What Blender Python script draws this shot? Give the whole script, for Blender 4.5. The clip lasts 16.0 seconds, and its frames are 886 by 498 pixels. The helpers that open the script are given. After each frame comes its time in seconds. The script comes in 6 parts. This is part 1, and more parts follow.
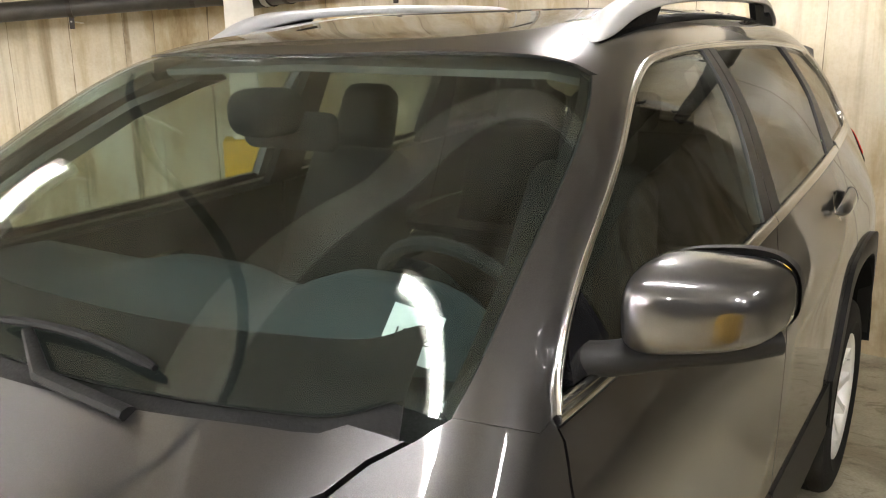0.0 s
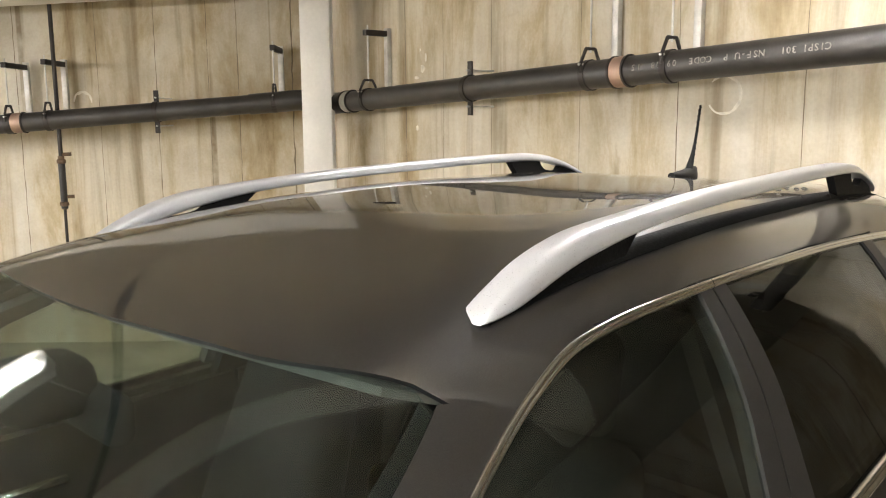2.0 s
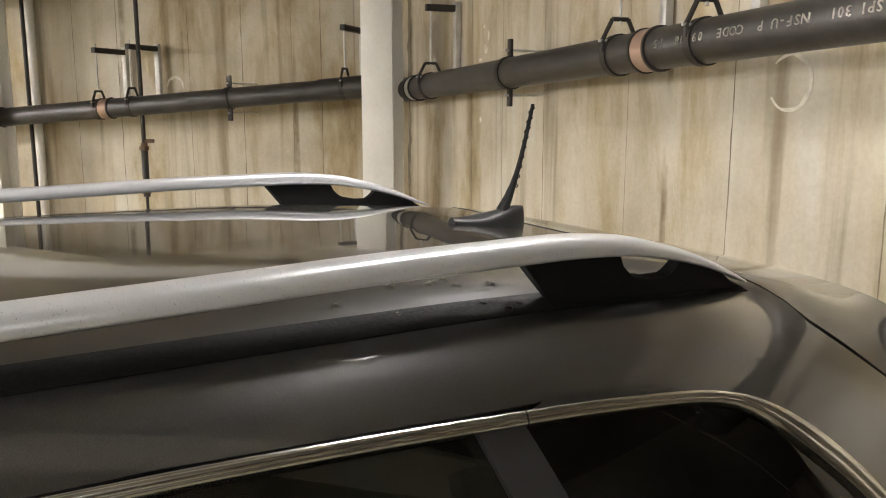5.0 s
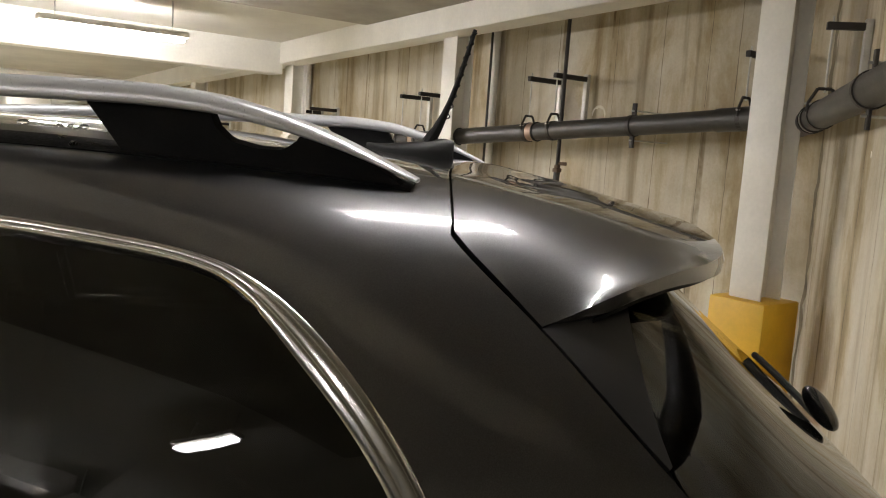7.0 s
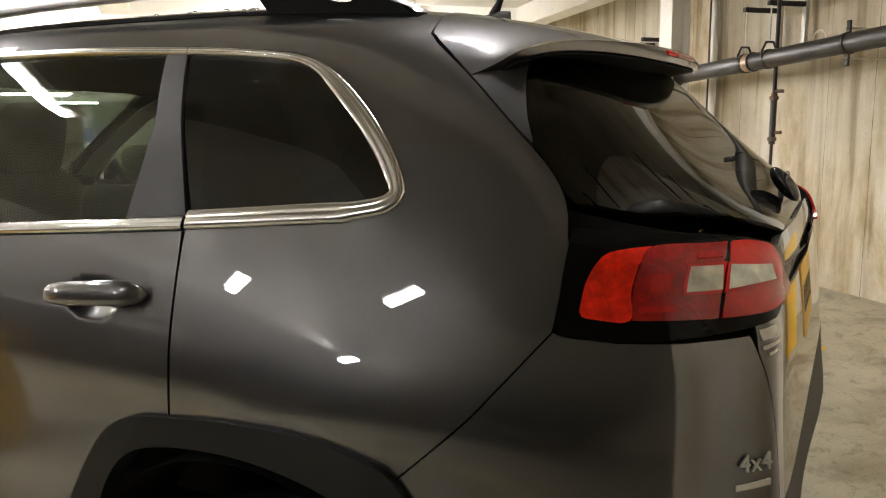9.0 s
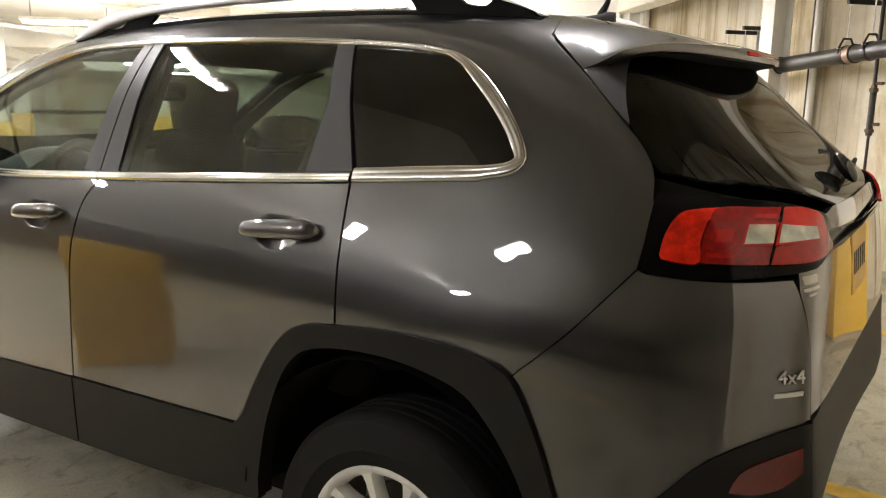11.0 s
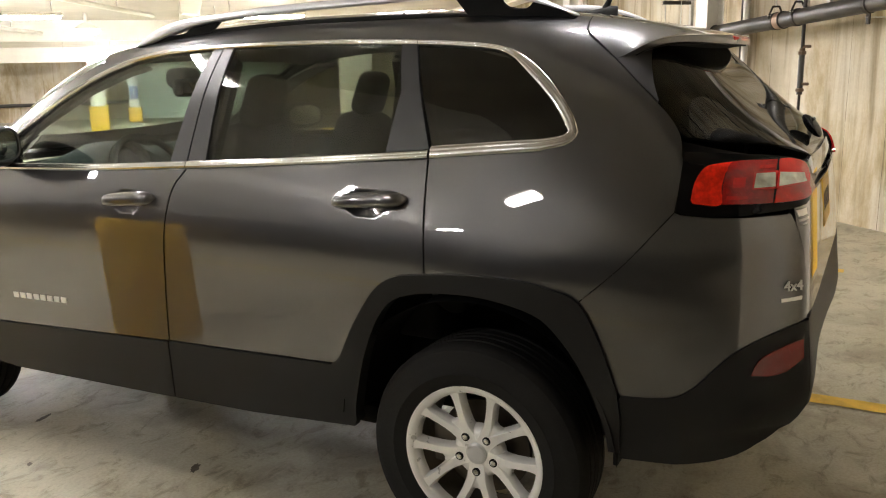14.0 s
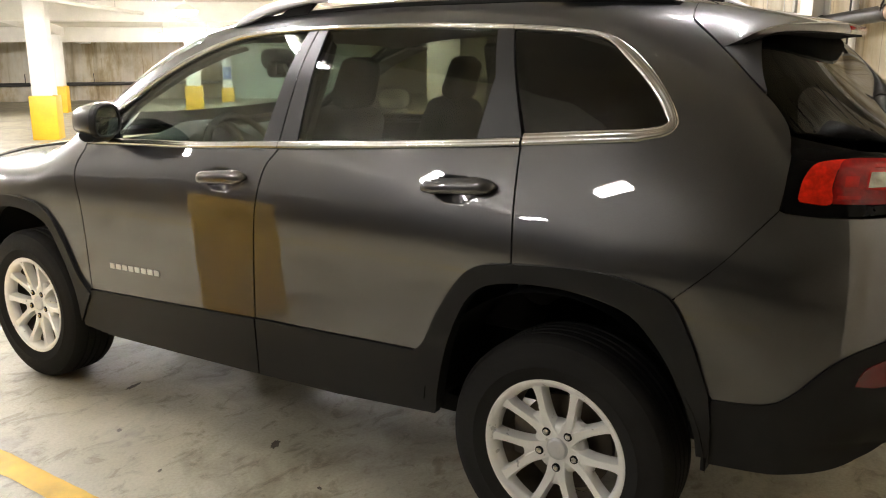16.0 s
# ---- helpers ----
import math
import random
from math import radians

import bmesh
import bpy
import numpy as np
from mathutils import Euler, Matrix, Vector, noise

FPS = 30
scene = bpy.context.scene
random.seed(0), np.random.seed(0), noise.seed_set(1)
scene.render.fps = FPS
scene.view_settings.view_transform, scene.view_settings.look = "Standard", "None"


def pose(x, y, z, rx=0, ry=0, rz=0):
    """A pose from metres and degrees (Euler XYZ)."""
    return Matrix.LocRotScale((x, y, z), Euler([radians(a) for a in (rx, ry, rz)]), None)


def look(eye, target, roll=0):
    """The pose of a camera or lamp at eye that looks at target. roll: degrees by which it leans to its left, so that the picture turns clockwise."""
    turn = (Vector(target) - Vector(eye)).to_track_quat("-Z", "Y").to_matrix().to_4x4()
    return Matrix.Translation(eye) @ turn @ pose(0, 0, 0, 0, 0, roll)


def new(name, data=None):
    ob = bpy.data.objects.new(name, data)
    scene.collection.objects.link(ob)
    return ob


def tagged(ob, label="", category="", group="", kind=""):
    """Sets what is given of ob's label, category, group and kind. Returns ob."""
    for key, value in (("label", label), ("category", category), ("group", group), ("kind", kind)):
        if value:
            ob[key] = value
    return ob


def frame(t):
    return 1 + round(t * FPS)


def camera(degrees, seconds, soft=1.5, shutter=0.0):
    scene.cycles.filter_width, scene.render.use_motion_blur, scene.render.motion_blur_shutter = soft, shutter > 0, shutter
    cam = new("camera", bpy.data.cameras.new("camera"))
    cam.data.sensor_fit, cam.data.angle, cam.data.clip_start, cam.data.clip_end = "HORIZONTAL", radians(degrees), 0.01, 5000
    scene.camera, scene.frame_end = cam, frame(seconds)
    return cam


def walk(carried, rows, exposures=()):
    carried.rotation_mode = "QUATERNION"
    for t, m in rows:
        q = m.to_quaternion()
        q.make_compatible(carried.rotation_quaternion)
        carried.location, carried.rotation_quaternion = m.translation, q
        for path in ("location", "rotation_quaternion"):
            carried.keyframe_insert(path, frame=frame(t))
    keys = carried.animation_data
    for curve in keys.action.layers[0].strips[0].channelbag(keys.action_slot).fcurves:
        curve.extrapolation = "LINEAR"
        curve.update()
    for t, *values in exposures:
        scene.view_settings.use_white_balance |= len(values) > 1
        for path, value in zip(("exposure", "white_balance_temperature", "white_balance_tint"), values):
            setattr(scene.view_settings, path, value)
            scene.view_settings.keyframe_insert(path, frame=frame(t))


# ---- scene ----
cam = camera(56.0, 16.0, soft=1.1)
PATH = [
    (0, (1.259, -1.746, 1.606), (0.171, -0.138, 1.127), -0.9),
    (0.5, (1.277, -1.581, 1.7), (0.085, -0.034, 1.269), 0.4),
    (1, (1.313, -1.399, 1.784), (0.043, 0.097, 1.402), 1.3),
    (1.5, (1.279, -1.209, 1.827), (-0.039, 0.26, 1.503), 0.4),
    (2, (1.254, -0.976, 1.862), (-0.115, 0.449, 1.55), -0.4),
    (2.5, (1.314, -0.694, 1.879), (-0.117, 0.668, 1.563), 2.7),
    (3, (1.335, -0.44, 1.883), (-0.156, 0.853, 1.561), 1.1),
    (5.5, (1.296, 0.884, 1.903), (-0.547, 1.575, 1.547), -0.3),
    (6, (1.249, 1.161, 1.886), (-0.693, 1.495, 1.548), -0.6),
    (6.5, (1.268, 1.458, 1.84), (-0.711, 1.467, 1.553), 2.7),
    (7, (1.453, 1.698, 1.697), (-0.513, 1.433, 1.446), 4.0),
    (7.5, (1.579, 1.961, 1.595), (-0.331, 1.428, 1.339), 2.0),
    (8, (1.671, 2.148, 1.545), (-0.161, 1.398, 1.26), 0.0),
    (8.5, (1.87, 2.244, 1.48), (0.064, 1.439, 1.181), 1.4),
    (9, (1.976, 2.303, 1.461), (0.209, 1.425, 1.134), -0.4),
    (9.5, (2.071, 2.379, 1.48), (0.368, 1.395, 1.12), 0.3),
    (10, (2.177, 2.45, 1.468), (0.529, 1.376, 1.107), 1.2),
    (12.5, (2.709, 2.41, 1.506), (1.011, 1.447, 1.074), 0.2),
    (13, (2.846, 2.374, 1.522), (1.13, 1.448, 1.079), -1.0),
    (13.5, (2.95, 2.366, 1.521), (1.222, 1.459, 1.083), -1.0),
    (14, (2.968, 2.368, 1.519), (1.242, 1.455, 1.084), -1.2),
    (14.5, (2.965, 2.354, 1.513), (1.251, 1.421, 1.073), -1.1),
    (15, (2.972, 2.349, 1.511), (1.285, 1.369, 1.073), -1.4),
    (15.5, (2.954, 2.333, 1.513), (1.303, 1.301, 1.057), -0.8),
    (16, (2.947, 2.327, 1.514), (1.324, 1.254, 1.051), -0.1),
]
EXPOSURE = [(0, 1.62), (1, 1.55), (2, 1.41), (3, 1.10), (5.5, 1.04), (6.5, .82), (7, .66), (7.5, .66), (8, .92), (8.5, 1.12), (9.5, 1.33), (12.5, 1.47), (16, 1.46)]
walk(cam, [(t, look(eye, target, roll)) for t, eye, target, roll in PATH], EXPOSURE)

# ---- world ----
world = bpy.data.worlds.new("world")
scene.world = world
world.use_nodes = True
world.node_tree.nodes["Background"].inputs["Color"].default_value = (0.9, 0.85, 0.7, 1)
world.node_tree.nodes["Background"].inputs["Strength"].default_value = 0.02


# ---- materials ----
def node_material(name):
    m = bpy.data.materials.new(name)
    m.use_nodes = True
    return m, m.node_tree.nodes, m.node_tree.links, m.node_tree.nodes["Principled BSDF"]


def noise_node(nodes, links, scale, detail=4.0, stretch=(1, 1, 1), rough=0.55, distortion=0.0):
    tc = nodes.new("ShaderNodeTexCoord")
    mp = nodes.new("ShaderNodeMapping")
    mp.inputs["Scale"].default_value = stretch
    n = nodes.new("ShaderNodeTexNoise")
    n.inputs["Scale"].default_value = scale
    n.inputs["Detail"].default_value = detail
    n.inputs["Roughness"].default_value = rough
    n.inputs["Distortion"].default_value = distortion
    links.new(tc.outputs["Object"], mp.inputs["Vector"])
    links.new(mp.outputs["Vector"], n.inputs["Vector"])
    return n


def ramp(nodes, links, src, stops):
    r = nodes.new("ShaderNodeValToRGB")
    e = r.color_ramp.elements
    while len(e) < len(stops):
        e.new(0.5)
    for k, (p, c) in enumerate(stops):
        e[k].position = p
        e[k].color = (*c, 1) if len(c) == 3 else c
    links.new(src, r.inputs["Fac"])
    return r


def mix(nodes, links, kind, fac, a, b):
    m = nodes.new("ShaderNodeMix")
    m.data_type, m.blend_type = "RGBA", kind
    for key, v in ((0, fac), (6, a), (7, b)):
        if isinstance(v, (int, float)):
            m.inputs[key].default_value = v
        elif isinstance(v, tuple):
            m.inputs[key].default_value = (*v, 1)
        else:
            links.new(v, m.inputs[key])
    return m.outputs[2]


def add_bump(nodes, links, bsdf, src, strength, distance=0.01):
    b = nodes.new("ShaderNodeBump")
    b.inputs["Strength"].default_value = strength
    b.inputs["Distance"].default_value = distance
    links.new(src, b.inputs["Height"])
    links.new(b.outputs["Normal"], bsdf.inputs["Normal"])
    return b


def worn(name, color, rough, metal=0.0, vary=0.12, scale=6.0, fine=60.0, bump=0.15, coat=0.0, coat_rough=0.03, spec=0.5):
    """A surface with variation at two scales."""
    m, nodes, links, p = node_material(name)
    big = noise_node(nodes, links, scale, 5)
    small = noise_node(nodes, links, fine, 3)
    lo = tuple(max(0, c * (1 - vary)) for c in color)
    hi = tuple(min(1, c * (1 + vary)) for c in color)
    r1 = ramp(nodes, links, big.outputs["Fac"], [(0.3, lo), (0.7, hi)])
    r2 = ramp(nodes, links, small.outputs["Fac"], [(0.3, (0.9, 0.9, 0.9)), (0.7, (1, 1, 1))])
    links.new(mix(nodes, links, "MULTIPLY", 0.6, r1.outputs["Color"], r2.outputs["Color"]), p.inputs["Base Color"])
    rr = ramp(nodes, links, small.outputs["Fac"], [(0.2, (rough * 0.85,) * 3), (0.8, (min(1, rough * 1.15),) * 3)])
    links.new(rr.outputs["Color"], p.inputs["Roughness"])
    p.inputs["Metallic"].default_value = metal
    p.inputs["Coat Weight"].default_value = coat
    p.inputs["Coat Roughness"].default_value = coat_rough
    p.inputs["Specular IOR Level"].default_value = spec
    if bump:
        add_bump(nodes, links, p, small.outputs["Fac"], bump, 0.003)
    return m


def paint_material():
    m, nodes, links, p = node_material("grey_metallic_paint")
    flake = noise_node(nodes, links, 900, 1)
    dust = noise_node(nodes, links, 2.2, 3)
    r = ramp(nodes, links, flake.outputs["Fac"], [(0.35, (0.058, 0.0575, 0.0585)), (0.7, (0.078, 0.0775, 0.079))])
    links.new(r.outputs["Color"], p.inputs["Base Color"])
    rr = ramp(nodes, links, dust.outputs["Fac"], [(0.3, (0.33,) * 3), (0.75, (0.37,) * 3)])
    links.new(rr.outputs["Color"], p.inputs["Roughness"])
    p.inputs["Metallic"].default_value = 0.9
    p.inputs["Specular IOR Level"].default_value = 0.2
    p.inputs["Coat Weight"].default_value = 1.0
    p.inputs["Coat IOR"].default_value = 1.95
    rc = ramp(nodes, links, dust.outputs["Fac"], [(0.3, (0.006,) * 3), (0.8, (0.016,) * 3)])
    links.new(rc.outputs["Color"], p.inputs["Coat Roughness"])
    return m


def glass_material(name, tint, smudge=0.006, dirt=0.010):
    """Thin automotive glass: tinted passage and a mirror that grows with the angle."""
    m, nodes, links, p = node_material(name)
    nodes.remove(p)
    out = nodes["Material Output"]
    tr = nodes.new("ShaderNodeBsdfTransparent")
    tr.inputs["Color"].default_value = (*tint, 1)
    gl = nodes.new("ShaderNodeBsdfGlossy")
    gl.inputs["Roughness"].default_value = smudge
    lw = nodes.new("ShaderNodeLayerWeight")
    lw.inputs["Blend"].default_value = 0.5
    pw = nodes.new("ShaderNodeMath")
    pw.operation = "POWER"
    pw.inputs[1].default_value = 5.0
    links.new(lw.outputs["Facing"], pw.inputs[0])
    ma = nodes.new("ShaderNodeMath")
    ma.operation = "MULTIPLY_ADD"
    ma.inputs[1].default_value, ma.inputs[2].default_value = 0.935, 0.065
    links.new(pw.outputs[0], ma.inputs[0])
    mx = nodes.new("ShaderNodeMixShader")
    links.new(ma.outputs[0], mx.inputs["Fac"])
    links.new(tr.outputs["BSDF"], mx.inputs[1])
    links.new(gl.outputs["BSDF"], mx.inputs[2])
    # a thin film of wiped dirt
    film = nodes.new("ShaderNodeBsdfDiffuse")
    film.inputs["Color"].default_value = (0.50, 0.47, 0.38, 1)
    smear = noise_node(nodes, links, 5.0, 5, (1, 0.6, 1), 0.6, 1.6)
    fr = ramp(nodes, links, smear.outputs["Fac"], [(0.42, (0, 0, 0)), (0.72, (dirt,) * 3)])
    mf = nodes.new("ShaderNodeMixShader")
    links.new(fr.outputs["Color"], mf.inputs["Fac"])
    links.new(mx.outputs["Shader"], mf.inputs[1])
    links.new(film.outputs["BSDF"], mf.inputs[2])
    links.new(mf.outputs["Shader"], out.inputs["Surface"])
    return m


def concrete_wall_material():
    m, nodes, links, p = node_material("stained_cast_concrete")
    cloud = noise_node(nodes, links, 0.8, 7, rough=0.6)
    blotch = noise_node(nodes, links, 2.1, 8, (1, 1, 0.32), 0.66, 0.35)
    streak = noise_node(nodes, links, 5.5, 5, (1.0, 1.0, 0.05), 0.55, 0.25)
    thin = noise_node(nodes, links, 11.0, 2, (1.0, 1.0, 0.015), 0.4)
    breaks = noise_node(nodes, links, 3.0, 4, (1, 1, 0.8), 0.6)
    grit = noise_node(nodes, links, 55, 4)
    base = ramp(nodes, links, cloud.outputs["Fac"], [(0.28, (0.385, 0.335, 0.24)), (0.52, (0.64, 0.60, 0.51)), (0.75, (0.78, 0.755, 0.68))])
    bl = ramp(nodes, links, blotch.outputs["Fac"], [(0.28, (0.40, 0.31, 0.17)), (0.40, (0.72, 0.63, 0.46)), (0.50, (0.94, 0.91, 0.84)), (0.60, (1, 1, 1))])
    st = ramp(nodes, links, streak.outputs["Fac"], [(0.30, (0.42, 0.35, 0.24)), (0.43, (0.90, 0.86, 0.78)), (0.58, (1, 1, 1))])
    ln = ramp(nodes, links, thin.outputs["Fac"], [(0.27, (0.42, 0.36, 0.27)), (0.33, (1, 1, 1))])
    bk = ramp(nodes, links, breaks.outputs["Fac"], [(0.42, (0, 0, 0)), (0.58, (1, 1, 1))])
    c = mix(nodes, links, "MULTIPLY", 0.9, base.outputs["Color"], bl.outputs["Color"])
    c = mix(nodes, links, "MULTIPLY", 0.8, c, st.outputs["Color"])
    lines = mix(nodes, links, "MIX", bk.outputs["Color"], (1.0, 1.0, 1.0), ln.outputs["Color"])
    c = mix(nodes, links, "MULTIPLY", 0.85, c, lines)
    gr = ramp(nodes, links, grit.outputs["Fac"], [(0.3, (0.74, 0.72, 0.68)), (0.62, (1, 1, 1))])
    c = mix(nodes, links, "MULTIPLY", 0.28, c, gr.outputs["Color"])
    links.new(c, p.inputs["Base Color"])
    p.inputs["Roughness"].default_value = 0.85
    add_bump(nodes, links, p, grit.outputs["Fac"], 0.18, 0.005)
    return m


def concrete_floor_material():
    m, nodes, links, p = node_material("stained_concrete_floor")
    cloud = noise_node(nodes, links, 0.7, 8, rough=0.65)
    blot = noise_node(nodes, links, 2.2, 6, rough=0.6, distortion=0.6)
    oil = noise_node(nodes, links, 1.15, 3, distortion=1.2)
    grit = noise_node(nodes, links, 80, 4)
    base = ramp(nodes, links, cloud.outputs["Fac"], [(0.3, (0.36, 0.335, 0.255)), (0.7, (0.60, 0.57, 0.46))])
    bl = ramp(nodes, links, blot.outputs["Fac"], [(0.33, (0.50, 0.46, 0.39)), (0.5, (0.93, 0.92, 0.89)), (0.7, (1, 1, 1))])
    ol = ramp(nodes, links, oil.outputs["Fac"], [(0.28, (0.36, 0.33, 0.28)), (0.37, (1, 1, 1))])
    c = mix(nodes, links, "MULTIPLY", 0.9, base.outputs["Color"], bl.outputs["Color"])
    c = mix(nodes, links, "MULTIPLY", 0.75, c, ol.outputs["Color"])
    scuff = noise_node(nodes, links, 7.0, 8, (1, 1.6, 1), 0.7, 0.8)
    sc = ramp(nodes, links, scuff.outputs["Fac"], [(0.36, (0.50, 0.47, 0.40)), (0.47, (0.95, 0.94, 0.92)), (0.66, (1, 1, 1))])
    c = mix(nodes, links, "MULTIPLY", 0.8, c, sc.outputs["Color"])
    gr = ramp(nodes, links, grit.outputs["Fac"], [(0.3, (0.76, 0.75, 0.72)), (0.6, (1, 1, 1))])
    c = mix(nodes, links, "MULTIPLY", 0.7, c, gr.outputs["Color"])
    links.new(c, p.inputs["Base Color"])
    rr = ramp(nodes, links, blot.outputs["Fac"], [(0.3, (0.38,) * 3), (0.7, (0.62,) * 3)])
    links.new(rr.outputs["Color"], p.inputs["Roughness"])
    add_bump(nodes, links, p, grit.outputs["Fac"], 0.25, 0.004)
    return m


def glow_material(name, color, strength):
    m, nodes, links, p = node_material(name)
    p.inputs["Base Color"].default_value = (0.9, 0.9, 0.9, 1)
    p.inputs["Emission Color"].default_value = (*color, 1)
    p.inputs["Emission Strength"].default_value = strength
    return m


def water_material():
    m, nodes, links, p = node_material("clear_water")
    p.inputs["Base Color"].default_value = (0.95, 0.97, 0.97, 1)
    p.inputs["Roughness"].default_value = 0.02
    p.inputs["IOR"].default_value = 1.33
    p.inputs["Transmission Weight"].default_value = 1.0
    return m


WATER = water_material()
PAINT = paint_material()
CLAD = worn("grained_black_plastic", (0.013, 0.0127, 0.0122), 0.5, fine=400, bump=0.15, spec=0.2)
PILLAR = worn("satin_dark_pillar_film", (0.022, 0.0217, 0.022), 0.40, metal=0.0, vary=0.05, fine=300, bump=0.05)
GLOSSBLACK = worn("gloss_black_plastic", (0.010, 0.010, 0.011), 0.12, vary=0.05, bump=0, coat=1.0)
SEAL = worn("black_rubber", (0.006, 0.006, 0.006), 0.7, fine=200, spec=0.15)
CHROME = worn("polished_trim_metal", (0.66, 0.65, 0.63), 0.17, metal=1.0, vary=0.04, bump=0.02)
RAIL = worn("silver_satin_paint", (0.66, 0.665, 0.68), 0.30, metal=0.4, vary=0.04, fine=500, bump=0.04, coat=0.3, coat_rough=0.2)
ALLOY = worn("silver_alloy", (0.90, 0.90, 0.89), 0.30, metal=0.35, vary=0.04, fine=30, bump=0, coat=0.3, coat_rough=0.1)
DARKMETAL = worn("brake_iron_and_shaded_barrel", (0.11, 0.094, 0.072), 0.5, metal=0.7, vary=0.3)
HOUSING = worn("black_felt_arch_liner", (0.012, 0.012, 0.0115), 0.95, fine=200, spec=0.05)
TYRE = worn("tyre_rubber", (0.017, 0.0165, 0.0155), 0.8, fine=150, bump=0.2, spec=0.15)
CABIN = worn("dark_cabin_cloth", (0.008, 0.0078, 0.0076), 0.9, fine=200, bump=0.08)
DASH = worn("blue_grey_dash_plastic", (0.034, 0.046, 0.049), 0.65, fine=200, bump=0.08)
LINER = worn("pale_headliner_cloth", (0.22, 0.21, 0.19), 0.95, fine=400, bump=0.3)
BADGE = worn("satin_silver_badge", (0.62, 0.62, 0.60), 0.35, metal=0.35, vary=0.03, bump=0)
SEATMETAL = worn("silver_seat_trim", (0.35, 0.35, 0.35), 0.4, metal=0.5)
GLASS = glass_material("clear_car_glass", (0.76, 0.79, 0.74))
REARGLASS = glass_material("tinted_door_glass", (0.50, 0.52, 0.47))
SCREEN = glass_material("windscreen_glass", (0.80, 0.87, 0.86), dirt=0.010)
PRIVACY = glass_material("dark_privacy_glass", (0.10, 0.10, 0.088), dirt=0.006)
HATCHGLASS = glass_material("dark_hatch_glass", (0.27, 0.27, 0.23), dirt=0.012)
LENSRED = worn("red_lamp_plastic", (0.44, 0.007, 0.004), 0.25, vary=0.2, scale=45, fine=140, bump=0.1, coat=0.5, coat_rough=0.02, spec=0.2)
LENSBRIGHT = worn("bright_red_lamp_plastic", (0.72, 0.020, 0.006), 0.25, vary=0.3, scale=60, fine=140, bump=0.1, coat=0.5, coat_rough=0.02, spec=0.2)
LAMPBLACK = worn("black_lamp_bezel", (0.003, 0.003, 0.003), 0.05, vary=0.05, bump=0, spec=0.1)
LENSDEEP = worn("deep_red_lamp_plastic", (0.27, 0.005, 0.004), 0.25, vary=0.3, scale=70, fine=160, bump=0.25, coat=0.6, coat_rough=0.02, spec=0.2)
LENSDARKRED = worn("dark_red_reflector", (0.14, 0.006, 0.006), 0.25, vary=0.15, scale=20, fine=200, bump=0.2, coat=0.6)
LENSCLEAR = worn("clear_lamp_plastic", (0.46, 0.43, 0.35), 0.12, vary=0.3, scale=30, fine=60, bump=0.3, coat=1.0)
MIRROR = worn("mirror_silver", (0.85, 0.85, 0.85), 0.02, metal=1.0, vary=0.0, bump=0)
WALL = concrete_wall_material()
FLOOR = concrete_floor_material()
WHITE = worn("white_painted_steel", (0.78, 0.76, 0.70), 0.45, vary=0.06, scale=3, fine=40, bump=0.1)
CEIL = worn("pale_painted_slab", (0.60, 0.58, 0.52), 0.85, vary=0.12, scale=1.2, fine=25, bump=0.2)
# ceiling colour darkened over the bay, for dimmer reflections in the car
DARKSOFFIT = worn("darkened_soffit", (0.31, 0.285, 0.235), 0.9, vary=0.25, scale=1.6, fine=25, bump=0.25)
YELLOW = worn("yellow_safety_paint", (0.72, 0.42, 0.02), 0.42, vary=0.12, scale=4, fine=40, bump=0.12)
PLATE = worn("yellow_plate_enamel", (0.72, 0.44, 0.04), 0.35, vary=0.04)
YLINE = worn("worn_yellow_line_paint", (0.66, 0.42, 0.05), 0.6, vary=0.22, scale=8, fine=60, bump=0.2)
PIPE = worn("black_cast_iron_pipe", (0.034, 0.031, 0.027), 0.40, vary=0.35, scale=7, fine=90, bump=0.3)
RUST = worn("rusty_iron_fitting", (0.12, 0.075, 0.042), 0.65, vary=0.35, scale=20)
COPPER = worn("copper_coupling_band", (0.36, 0.245, 0.18), 0.45, metal=0.4, vary=0.2)
GALV = worn("galvanised_strut", (0.55, 0.54, 0.50), 0.45, metal=0.4, vary=0.2, scale=12)
BLACKSTEEL = worn("black_steel_rod", (0.035, 0.03, 0.026), 0.5, metal=0.4, vary=0.2)
PIPETEXT = worn("grey_stencil_paint", (0.24, 0.225, 0.19), 0.7, vary=0.3, scale=40)
JOINT = worn("dark_stained_joint", (0.20, 0.165, 0.11), 0.9, vary=0.4, scale=5)
OIL = worn("oily_floor_stain", (0.085, 0.07, 0.05), 0.7, vary=0.3, scale=40)
CHALK = worn("white_chalk_mark", (0.74, 0.70, 0.60), 0.9, vary=0.2, scale=20)
PAPER = worn("white_paper", (0.80, 0.82, 0.80), 0.7, vary=0.03, scale=20, bump=0.05)
INK = worn("black_print", (0.02, 0.02, 0.02), 0.7)
SIGNBLUE = worn("blue_sign_enamel", (0.03, 0.10, 0.30), 0.4)
GREENWALL = worn("pale_green_painted_wall", (0.60, 0.68, 0.58), 0.7, vary=0.06, scale=2)
REDBOX = worn("dull_red_plastic", (0.22, 0.05, 0.04), 0.5)
# same tubes at lower strengths, set to balance the light between places
TUBEMID = glow_material("mid_output_tube", (1.0, 0.962, 0.955), 150.0)
TUBELOW = glow_material("low_output_tube", (1.0, 0.962, 0.955), 44.0)
TUBE = glow_material("fluorescent_tube", (1.0, 0.962, 0.955), 195.0)
COVERED = glow_material("frosted_light_cover", (1.0, 0.962, 0.955), 72.0)
COVERLOW = glow_material("dim_frosted_light_cover", (1.0, 0.962, 0.955), 22.0)
